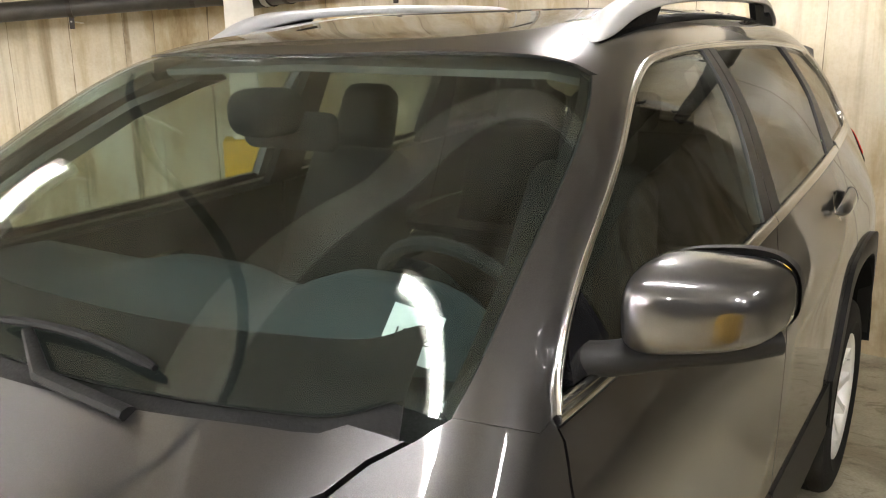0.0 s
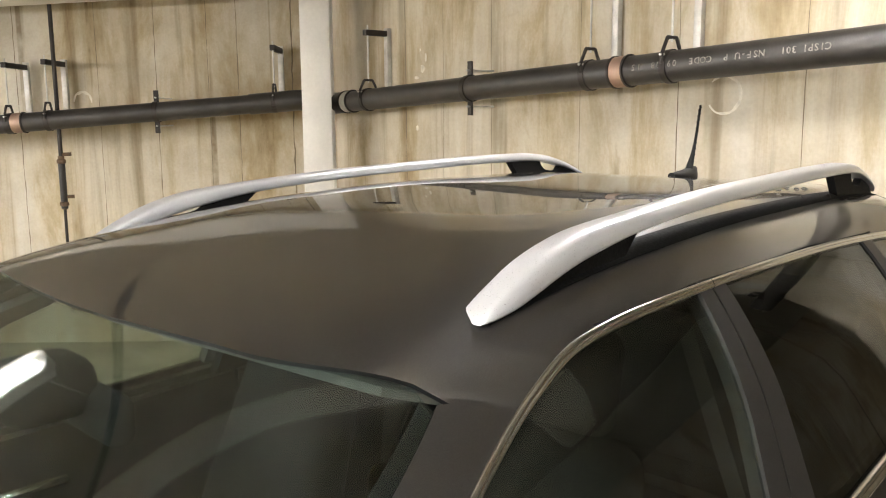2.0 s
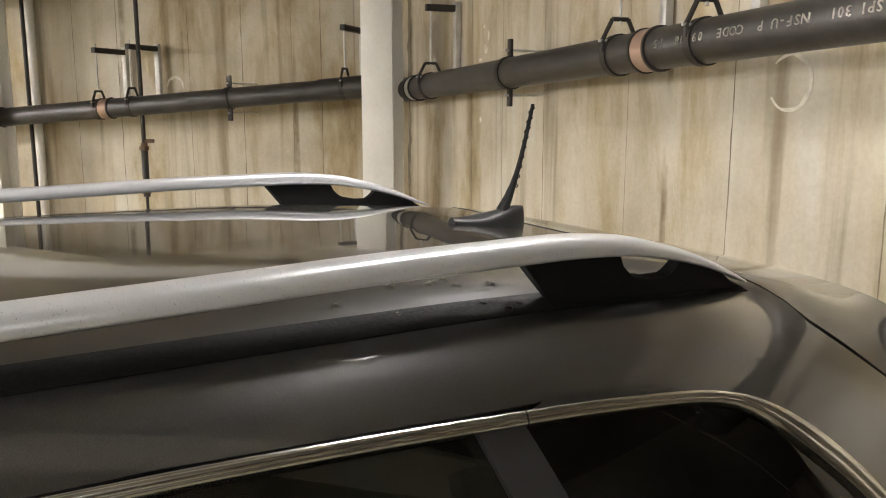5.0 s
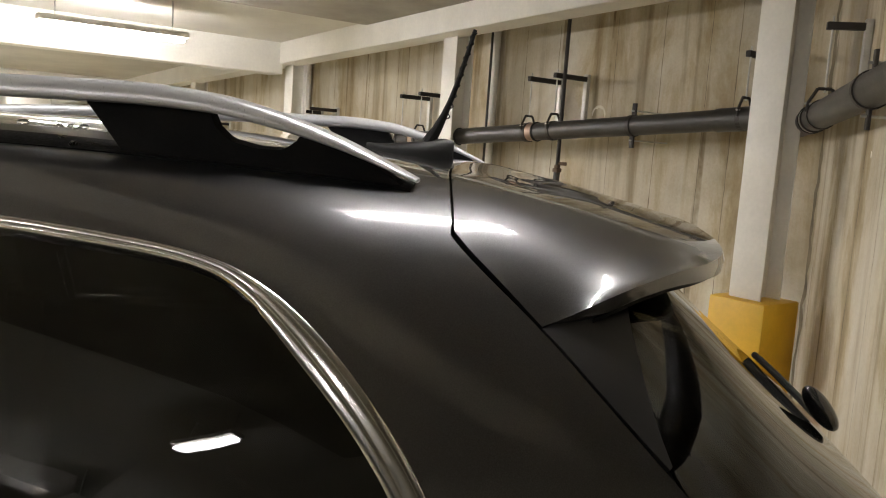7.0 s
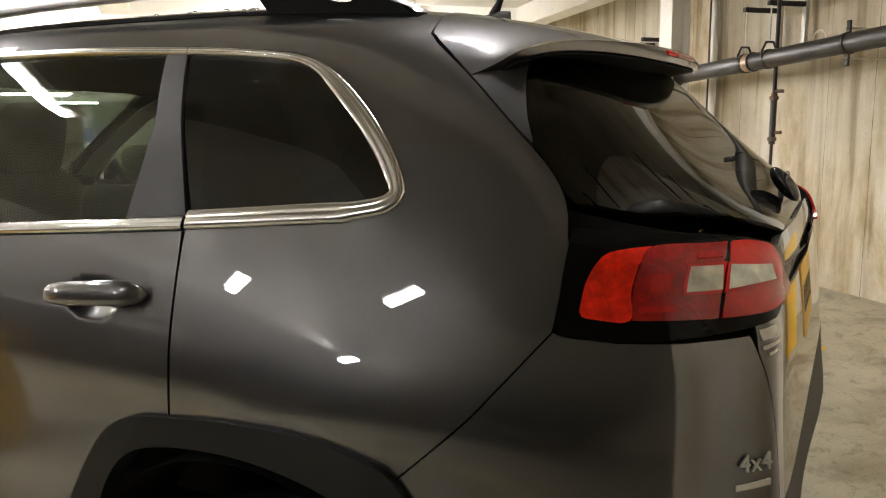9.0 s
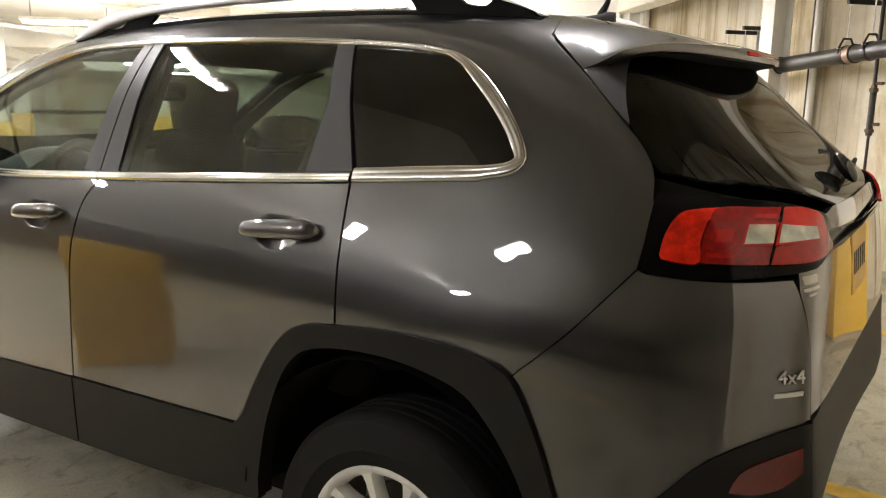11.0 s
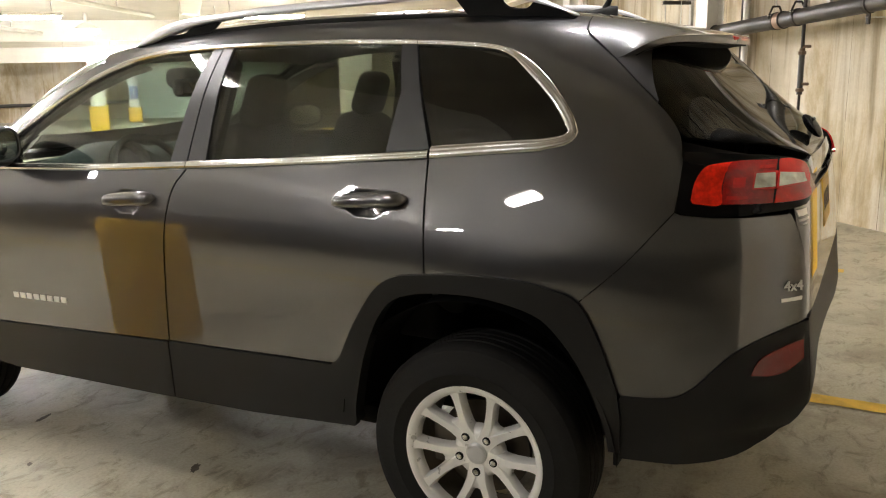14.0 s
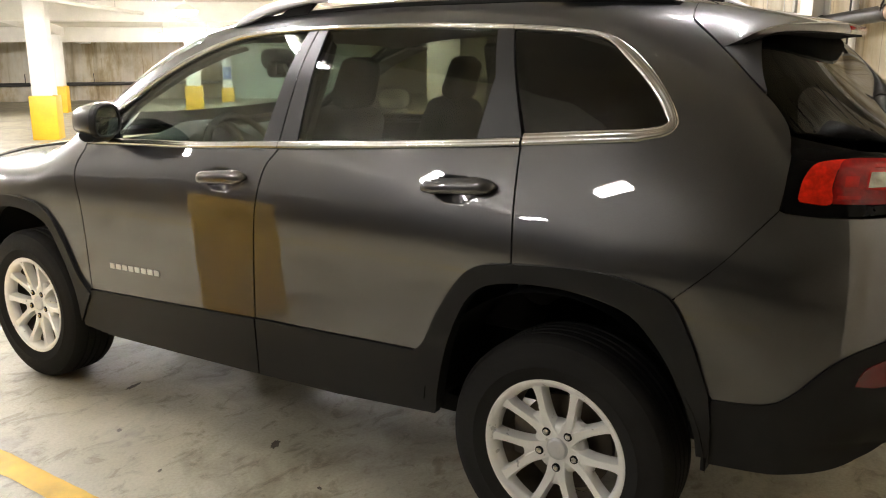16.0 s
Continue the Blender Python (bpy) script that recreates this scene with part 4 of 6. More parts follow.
    re = rear_edge(1.12, .856)
    outline = shift(BUMP, -GAP / 4) + up + re[1:] + lo_edge[::-1] + [p for p in ARCH_R if p[0] > 1.685][::-1]
    panel("bumper_corner", "x", outline, PAINT, car, side, label="dark grey metallic bumper corner")
    re = rear_edge(.842, .53)
    outline = lo_edge[:-1] + re + car_curve([(re[-1][0], .53), (2.17, .485), (2.05, .455), (1.80, .45)])[1:] + [(1.795, .62)]
    panel("bumper_cladding", "x", outline, CLAD, car, side, .004, .03, label="black plastic lower rear bumper", shape=lambda u, v: -tuck(v) * np.clip((u - 1.95) / .22, 0, 1))
    refl = car_curve([(2.112, .712), (2.128, .752), (2.17, .780), (2.222, .800)]) + car_curve([(2.226, .748), (2.19, .716), (2.15, .708)])
    panel("reflector", "x", refl, LENSDARKRED, car, side, .010, .02, .02, "dark red bumper reflector")

# roof, windscreen, bonnet, tailgate
right = [(float(on_skin("x", y, roof_edge(y))), y) for y in ROOF_YS]
front = car_curve([(-.605, -.338), (-.48, -.435), (-.34, -.465), (0, -.482), (.34, -.465), (.48, -.435), (.605, -.338)])
GATE_ROOF = car_curve([(GATE_X * f, 1.530 + .058 * f * f) for f in (1, .85, .5, 0, -.5, -.85, -1)])
roof = panel("roof", "z", front[1:-1] + right + GATE_ROOF[1:-1] + [(-x, y) for x, y in right[::-1]], PAINT, car, depth=.006, grid=.022, label="dark grey metallic roof skin")
wsx = [(float(on_skin("x", y, z)) - .001, y) for y, z in car_curve([(-.352, 1.544), (-.62, 1.402), (-.81, 1.292), (-.93, 1.218), (-1.00, 1.178)])]
base = car_curve([(-.69, -1.02), (-.60, -1.09), (-.36, -1.135), (0, -1.15), (.36, -1.135), (.60, -1.09), (.69, -1.02)])
front2 = shift(front, -.0025)
panel("windscreen", "z", wsx + base[::-1][1:-1] + [(-x, y) for x, y in wsx[::-1]] + front2[1:-1], SCREEN, car, off=-.004, depth=.005, grid=.025, label="clear raked windscreen glass")
for side in (1, -1):
    band = [(x * side, y) for x, y in wsx] + [((x - .018) * side, y) for x, y in wsx[::-1]]
    panel("frit_band", "z", band, GLOSSBLACK, car, 1, -.0105, .001, .04, "black painted edge of the windscreen")
cowl = base + [(.71, -1.06), (.665, -1.105)] + car_curve([(.60, -1.135), (.36, -1.185), (0, -1.205), (-.36, -1.185), (-.60, -1.135)]) + [(-.665, -1.105), (-.71, -1.06)]
panel("cowl", "z", cowl, SEAL, car, off=-.014, depth=.02, grid=.05, label="black plastic cowl under the wipers")
hood_r = [(float(on_skin("x", y, z)) - .004, y) for y, z in ((-1.06, 1.165), (-1.10, 1.154), (-1.15, 1.134), (-1.35, 1.094), (-1.6, 1.055), (-1.85, 1.0))] + [(.50, -2.05)]
hood = car_curve([(.655, -1.082), (.60, -1.118), (.36, -1.165), (0, -1.185), (-.36, -1.165), (-.60, -1.118), (-.655, -1.082)])
panel("bonnet", "z", hood + [(-x, y) for x, y in hood_r] + car_curve([(-.55, -2.05), (-.3, -2.14), (0, -2.17), (.3, -2.14), (.55, -2.05)])[1:-1] + hood_r[::-1], PAINT, car, off=.006, depth=.02, grid=.05, label="dark grey metallic bonnet")
band = base + [(x * .97, y + .10 - .02 * abs(x)) for x, y in base[::-1]]
panel("frit_band", "z", band, SEAL, car, off=-.011, depth=.001, grid=.05, label="black painted band at the foot of the windscreen")

# tailgate
def spoiler():
    """Roof spoiler: spans from the tailgate seam to its trailing lip and wraps down the sides."""
    seam_top = [(x, y, float(on_skin("z", x, y))) for x, y in [(x, 1.5325 + .058 * (x / GATE_X) ** 2) for x in np.linspace(0, GATE_X, 16)]]
    seam_side = [(float(on_skin("x", y, z)), y, z) for y, z in car_curve([(1.5905, 1.604), (1.6065, 1.590), (1.6405, 1.564), (1.692, 1.522)])]
    lip = smooth_path([(0, 1.928, 1.588), (.20, 1.924, 1.586), (.36, 1.905, 1.584), (.47, 1.868, 1.582), (.54, 1.822, 1.577), (.585, 1.776, 1.563)], .02)

    def spread(pts, n):
        p = np.array(pts, float)
        d = np.concatenate([[0], np.cumsum(np.linalg.norm(np.diff(p, axis=0), axis=1))])
        return np.stack([np.interp(np.linspace(0, d[-1], n), d, p[:, c]) for c in range(3)], 1)

    half = np.vstack([spread(seam_top, 15)[:-1], spread([seam_top[-1]] + seam_side, 10)])
    lips = spread(lip, len(half))
    seam = np.vstack([half[::-1] * (-1, 1, 1), half[1:]])
    lips = np.vstack([lips[::-1] * (-1, 1, 1), lips[1:]])
    e = 2e-3
    bm, under = bmesh.new(), bmesh.new()
    rows, unders = [], []
    for a, b in zip(seam, lips):
        g = np.array([skin(a[0] + e, a[1], a[2]) - skin(a[0] - e, a[1], a[2]), skin(a[0], a[1] + e, a[2]) - skin(a[0], a[1] - e, a[2]), skin(a[0], a[1], a[2] + e) - skin(a[0], a[1], a[2] - e)])
        g /= np.linalg.norm(g)
        d = b - a
        t0 = d - g * (d @ g)
        u = abs(b[0]) / .585
        t1 = d * .9 + np.array([0, 0, -.012 + .010 * u])
        top = []
        for k in range(11):
            f = k / 10
            q = (2 * f ** 3 - 3 * f ** 2 + 1) * a + (f ** 3 - 2 * f ** 2 + f) * t0 + (3 * f ** 2 - 2 * f ** 3) * b + (f ** 3 - f ** 2) * t1
            dip = .008 * math.exp(-((q[0] / .30) ** 4)) * math.sin(math.pi * min(1, f / .5)) ** 2 if f < .5 else 0
            top.append(tuple(q + g * .0015 - np.array([0, 0, dip])))
        w = d / np.linalg.norm(d)
        k = 1 - .55 * u ** 2
        edge = [tuple(b + w * .006 * k + (0, 0, -.010 * k)), tuple(b + w * .002 * k + (0, 0, -.027 * k)), tuple(b - w * .020 + (0, 0, -.031 * k)), tuple(a + w * .03 - g * .020), tuple(a - g * .020)]
        rows.append([bm.verts.new(q) for q in top + edge])
        x = b[0] * .97
        yb = 1.772 + .004 * u
        low = [tuple(b - w * .012 + (0, 0, -.0305 * k)), tuple(b - w * .04 + (0, 0, -.033 * k)), (x, min(b[1] - .012, 1.81) - .012 * u, b[2] - .038 * k), (x, yb - .02, float(on_skin("z", x, yb)) - .004), (x, 1.738, float(on_skin("z", x, 1.738)) - .015)]
        unders.append([under.verts.new(q) for q in low])
    n = len(rows[0])
    for a, b in zip(rows, rows[1:]):
        for j in range(n):
            bm.faces.new((a[j], b[j], b[(j + 1) % n], a[(j + 1) % n]))
    bm.faces.new(rows[0][::-1])
    bm.faces.new(rows[-1])
    bmesh.ops.recalc_face_normals(bm, faces=bm.faces)
    for a, b in zip(unders, unders[1:]):
        for j in range(len(a) - 1):
            under.faces.new((a[j], b[j], b[j + 1], a[j + 1]))
    bmesh.ops.recalc_face_normals(under, faces=under.faces)
    bmesh.ops.solidify(under, geom=list(under.faces), thickness=.003)
    body = part("spoiler", bm, PAINT, car, "dark grey metallic roof spoiler", 50)
    part("spoiler_underside", under, SEAL, body, "black underside of the spoiler")
    return body


sp = spoiler()
bm = bmesh.new()
box(bm, (-.15, 1.910, 1.572), (.15, 1.936, 1.583), None, .004)
part("brake_light", bm, LENSRED, sp, "slim red high brake light")
GLASS_EDGE = [(.555, 1.742), (.578, 1.768), (.612, 1.790), (.654, 1.818), (.672, 1.852), (.684, 1.882), (.690, 1.908)]
glass_low = car_curve([(.690, 1.912), (.655, 1.995), (.610, 2.045), (.50, 2.120), (.33, 2.180), (0, 2.203), (-.33, 2.180), (-.50, 2.120), (-.610, 2.045), (-.655, 1.995), (-.690, 1.912)])
edge = car_curve(GLASS_EDGE)
panel("rear_window", "z", edge[:-1] + glass_low + [(-x, y) for x, y in edge[:-1]][::-1], HATCHGLASS, car, off=-.003, depth=.005, grid=.04, label="dark tinted hatch window glass")
# painted black band round the inside of the hatch glass
for side in (1, -1):
    band = [(x, y) for x, y in edge[1:-1] + glass_low[:len(glass_low) // 2 + 1]]
    inner = [(x * .885, 1.80 + (y - 1.80) * .90) for x, y in band]
    panel("frit_band", "z", [(side * x, y) for x, y in (band + inner[::-1])], GLOSSBLACK, car, 1, -.010, .001, .04, "black painted band on the hatch glass")
for side in (1, -1):
    ear = car_curve([(1.692, 1.521), (1.715, 1.503), (1.775, 1.450), (1.822, 1.409)])
    back = car_curve([(1.824, 1.412), (1.806, 1.450), (1.792, 1.490), (1.781, 1.525), (1.776, 1.554)])
    panel("tailgate_side", "x", ear + back + car_curve([(1.770, 1.555), (1.730, 1.541), (1.695, 1.5215)]), PILLAR, car, side, .001, .03, .02, "satin dark tailgate edge")
    panel("lamp_housing", "x", straight([(1.88, 1.10), (2.20, 1.09), (2.19, 1.215), (2.10, 1.275), (1.89, 1.315), (1.88, 1.10)], .03)[:-1], SEAL, car, side, -.022, .02, .03, "black cavity behind the lamp")
    black = straight([(1.909, 1.132), (1.908, 1.20), (1.910, 1.281), (1.99, 1.279), (2.09, 1.268)], .02) + car_curve([(2.12, 1.262), (2.165, 1.246), (2.188, 1.226), (2.198, 1.20), (2.210, 1.17), (2.212, 1.152), (2.20, 1.138), (2.11, 1.125), (2.0, 1.117), (1.93, 1.122)], .02)
    roll = lambda u, v: -.012 * np.clip((v - 1.222) / .055, 0, None) ** 2
    lamp = panel("tail_lamp", "x", black, LAMPBLACK, car, side, .006, .03, .012, "red and clear tail lamp in a gloss black surround", shape=roll)
    red0 = car_curve([(1.940, 1.158), (1.944, 1.20), (1.962, 1.236), (1.990, 1.246), (2.026, 1.250)], .010) + car_curve([(2.012, 1.222), (2.008, 1.185), (2.012, 1.147), (1.965, 1.147), (1.945, 1.150)], .010)
    panel("bright_lens", "x", red0, LENSBRIGHT, lamp, side, .012, .014, .008, "bright red outer lamp lens", shape=roll)
    red1 = car_curve([(2.0145, 1.147), (2.0105, 1.185), (2.0145, 1.222), (2.029, 1.250), (2.122, 1.249)], .010) + car_curve([(2.126, 1.148), (2.07, 1.147), (2.03, 1.147)], .010)
    panel("red_lens", "x", red1, LENSDEEP, lamp, side, .0125, .014, .010, "deep red middle lamp lens", shape=roll)
    for y0, y1, z0, z1 in ((2.022, 2.070, 1.158, 1.166), (2.032, 2.060, 1.186, 1.210), (2.086, 2.118, 1.228, 1.236)):
        panel("lens_rib", "x", straight([(y0, z0), (y1, z0), (y1, z1), (y0, z1), (y0, z0)], .02)[:-1], LENSRED, lamp, side, .0136, .003, .02, "brighter red rib in the lens")
    for y0, y1, z0, z1 in ((2.076, 2.1255, 1.180, 1.2215), (2.129, 2.192, 1.181, 1.2205)):
        tip = .006 if y0 > 2.1 else 0
        panel("lens_frame", "x", straight([(y0, z0), (y0 - tip * .3, z1), (y1 - tip, z1 - tip), (y1, z0 + tip * .5), (y0, z0)], .01)[:-1], LENSRED, lamp, side, .0136, .006, .02, "red edge round the clear lens")
    red2 = car_curve([(2.127, 1.249), (2.152, 1.246), (2.176, 1.234), (2.188, 1.215), (2.196, 1.195), (2.205, 1.165), (2.195, 1.152), (2.165, 1.149), (2.131, 1.148)], .010)
    panel("red_lens", "x", red2, LENSRED, lamp, side, .012, .014, .008, "red inner lamp lens", shape=roll)
    panel("clear_lens", "x", straight([(2.080, 1.184), (2.080, 1.218), (2.121, 1.217), (2.126, 1.185), (2.080, 1.184)], .01)[:-1], LENSCLEAR, lamp, side, .0145, .012, .008, "clear reversing lens")
    panel("clear_lens", "x", straight([(2.134, 1.185), (2.131, 1.217), (2.180, 1.210), (2.188, 1.190), (2.134, 1.185)], .01)[:-1], LENSCLEAR, lamp, side, .0145, .012, .006, "clear reversing lens")
gate_top = [(.655, 1.098), (.62, 1.19), (.50, 1.222), (.33, 1.236), (0, 1.228), (-.33, 1.236), (-.50, 1.222), (-.62, 1.19), (-.655, 1.098)]
gate = panel("tailgate", "y", straight([(-.655, 1.098), (-.655, .858), (.655, .858), (.655, 1.098)], .04)[:-1] + straight(gate_top, .03), PAINT, car, grid=.04, label="dark grey metallic tailgate")
panel("rear_bumper", "y", straight([(-.655, .848), (-.655, .53), (.655, .53), (.655, .848), (-.655, .848)], .04)[:-1], CLAD, car, off=.004, depth=.03, grid=.05, label="black plastic rear bumper", shape=lambda u, v: -tuck(v) - .026 * np.clip(1 - (u / .655) ** 2, 0, 1))
# plain shapes where the maker's and dealer's marks sit
for x0, x1, z0, z1 in ((.585, .640, 1.112, 1.128), (.580, .645, 1.099, 1.105), (.60, .635, 1.089, 1.093)):
    panel("dealer_mark", "y", straight([(x0, z0), (x1, z0), (x1, z1), (x0, z1), (x0, z0)], .02)[:-1], BADGE, gate, 1, .001, .002, .02, "small pale dealer mark")
panel("badge_bar", "x", straight([(2.172, .902), (2.216, .905), (2.216, .914), (2.172, .911), (2.172, .902)], .02)[:-1], BADGE, gate, 1, .003, .004, .02, "small bright badge bar")


# yellow number plate, its writing as plain bars, under a black handle bar
p, g = skin_points("y", [(0, 1.075)])
pm = facing(p[0] - g[0] * .001, g[0])
bm = bmesh.new()
box(bm, (-.152, -.076, -.003), (.110, .076, .003), pm, .003)
plate = part("number_plate", bm, PLATE, car, "yellow number plate with dark bars")
for k in range(6):
    bm = bmesh.new()
    box(bm, (-.130 + k * .037, -.028, .0032), (-.108 + k * .037, .028, .0036), pm)
    part("plate_bar", bm, INK, plate, "dark bar")
bm = bmesh.new()
box(bm, (-.12, .080, -.016), (.12, .095, -.001), pm, .004)
part("handle_bar", bm, CLAD, car, "black plastic tailgate handle bar")
p, g = skin_points("x", [(2.195, .942)])
lettering("badge_letters", "4x4", .038, facing(p[0] + g[0] * .004, g[0]), BADGE, gate, .002, "bright 4x4 badge letters")
# name badge on each front door, drawn as plain bars
for side in (1, -1):
    for k in range(8):
        y0 = -.690 + k * .0405
        z0 = .634 + (y0 + .69) * .03
        panel("badge_bar", "x", [(y0, z0), (y0 + .031, z0), (y0 + .031, z0 + .022), (y0, z0 + .022)], BADGE, car, side, .003, .004, .03, "small bright badge bar")


# roof rails
def roof_rail(side):
    ys = [-.214, -.19, -.15, -.10, -.04, .03, .18, .49, .80, 1.0, 1.19, 1.29, 1.37, 1.44, 1.50, 1.535]
    tops = [1.606, 1.624, 1.645, 1.668, 1.686, 1.699, 1.711, 1.729, 1.738, 1.743, 1.744, 1.737, 1.720, 1.697, 1.671, 1.655]
    under = [1.604, 1.606, 1.612, 1.625, 1.643, 1.659, 1.682, 1.702, 1.711, 1.716, 1.717, 1.713, 1.700, 1.683, 1.663, 1.650]
    mid = [.546, .546, .545, .543, .541, .539, .536, .527, .518, .511, .503, .498, .493, .488, .483, .480]
    wide = [.018, .024, .026, .027, .027, .027, .026, .025, .025, .025, .025, .025, .024, .023, .020, .012]
    yy = np.concatenate([np.linspace(-.214, .05, 26), np.linspace(.08, 1.2, 36), np.linspace(1.23, 1.535, 24)])
    bm = bmesh.new()
    rings = []
    for y in yy:
        t, u, x, w = (float(knots(y, ys, a)) for a in (tops, under, mid, wide))
        h = t - u
        ring = []
        for k in range(16):
            a = 2 * math.pi * k / 16
            ca, sa = math.cos(a), math.sin(a)
            px = abs(ca) ** .5 * (1 if ca > 0 else -1) * w * (1 - .12 * sa)
            pz = abs(sa) ** .6 * (1 if sa > 0 else -1) * h / 2
            ring.append(bm.verts.new((side * (x + px - .004 * sa), y, (t + u) / 2 + pz)))
        rings.append(ring)
    for a, b in zip(rings, rings[1:]):
        for k in range(16):
            bm.faces.new((a[k], a[(k + 1) % 16], b[(k + 1) % 16], b[k]))
    bm.faces.new(rings[0])
    bm.faces.new(rings[-1])
    bmesh.ops.recalc_face_normals(bm, faces=bm.faces)
    rail = part("roof_rail", bm, RAIL, car, "silver satin roof rail", 60)
    # black feet with a round opening, undercut at their inner ends
    for cols, f_at, y_in, away in (([-.198, -.13, -.058, -.046, -.030, .004, .034, .050, .060, .15], [0, 1, 1, .66, .44, .38, .44, .66, 1, 1], .15, 1), ([1.190, 1.288, 1.297, 1.314, 1.346, 1.378, 1.393, 1.404, 1.47, 1.528], [1, 1, .66, .44, .38, .44, .66, 1, 1, 0], 1.190, -1)):
        bm = bmesh.new()
        rows = []
        for y in np.linspace(cols[0], cols[-1], 54):
            f = float(np.interp(y, cols, f_at))
            lean = away * .055 * max(0.0, 1 - abs(y - y_in) / .08)
            row = []
            for dx in (.010, -.010):
                yt = y + lean * f
                x0, x1 = float(knots(y, ys, mid)) + dx, float(knots(yt, ys, mid)) + dx
                base = float(on_skin("z", x0, y)) - .003
                top = float(knots(yt, ys, under)) + .010
                row += [bm.verts.new((side * x0, y, base)), bm.verts.new((side * x1, yt, base + (top - base) * max(.03, f)))]
            rows.append(row)
        for a, b in zip(rows, rows[1:]):
            for p, q in ((0, 1), (1, 3), (3, 2), (2, 0)):
                bm.faces.new((a[p], a[q], b[q], b[p]))
        for r in (rows[0], rows[-1]):
            bm.faces.new((r[0], r[1], r[3], r[2]))
        bmesh.ops.recalc_face_normals(bm, faces=bm.faces)
        part("rail_foot", bm, SEAL, rail, "black plastic rail foot", 30)
    # dark gasket strip along the roof under the rail
    strip = [(float(knots(y, ys, mid)) + .019, y) for y in np.linspace(-.195, 1.53, 40)] + [(float(knots(y, ys, mid)) - .019, y) for y in np.linspace(1.53, -.195, 40)]
    panel("rail_gasket", "z", [(side * x, y) for x, y in strip], SEAL, car, 1, .0015, .003, .05, "black rubber gasket under the rail")


roof_rail(1)
roof_rail(-1)

# aerial
AERIAL_X = -.03
z0 = float(on_skin("z", 0, 1.42))
bm = bmesh.new()
rows = []
for k in range(17):
    f = k / 16
    y = 1.360 + .155 * f
    w = .030 * math.sin(math.pi * min(.97, .08 + .90 * f)) ** .6
    h = .014 + .034 * f ** 1.6 if f < .85 else .040
    zb = float(on_skin("z", 0, y)) - .002
    rows.append([bm.verts.new((AERIAL_X + w * math.cos(a), y - .008, zb + h * max(0, math.sin(a)) ** .8)) for a in np.linspace(0, math.pi, 11)])
for a, b in zip(rows, rows[1:]):
    for k in range(10):
        bm.faces.new((a[k], a[k + 1], b[k + 1], b[k]))
for r in (rows[0], rows[-1][::-1]):
    bm.faces.new(r)
bmesh.ops.recalc_face_normals(bm, faces=bm.faces)
base = part("aerial_base", bm, CLAD, car, "black plastic aerial base")
bm = bmesh.new()
FOOT, TIP = Vector((AERIAL_X, 1.479, z0 + .022)), Vector((AERIAL_X - .004, 1.530, 1.895))
tube(bm, [FOOT + (TIP - FOOT) * f + Vector((0, -.018 * (1 - f) ** 4, 0)) for f in np.linspace(0, 1, 9)], [.0125, .009, .0065, .005, .0046, .0043, .0041, .0039, .0036], 10)
mast = part("aerial_mast", bm, CLAD, base, "black whip aerial")
bm = bmesh.new()
d = (TIP - FOOT).normalized()
sx, sy = Vector((1, 0, 0)), d.cross(Vector((1, 0, 0)))
L = (TIP - FOOT).length
tube(bm, [FOOT + d * (L * (.22 + .76 * k / 84)) + (sx * math.cos(k * .62) + sy * math.sin(k * .62)) * .0046 for k in range(85)], .0012, 5)
part("aerial_coil", bm, SEAL, mast)


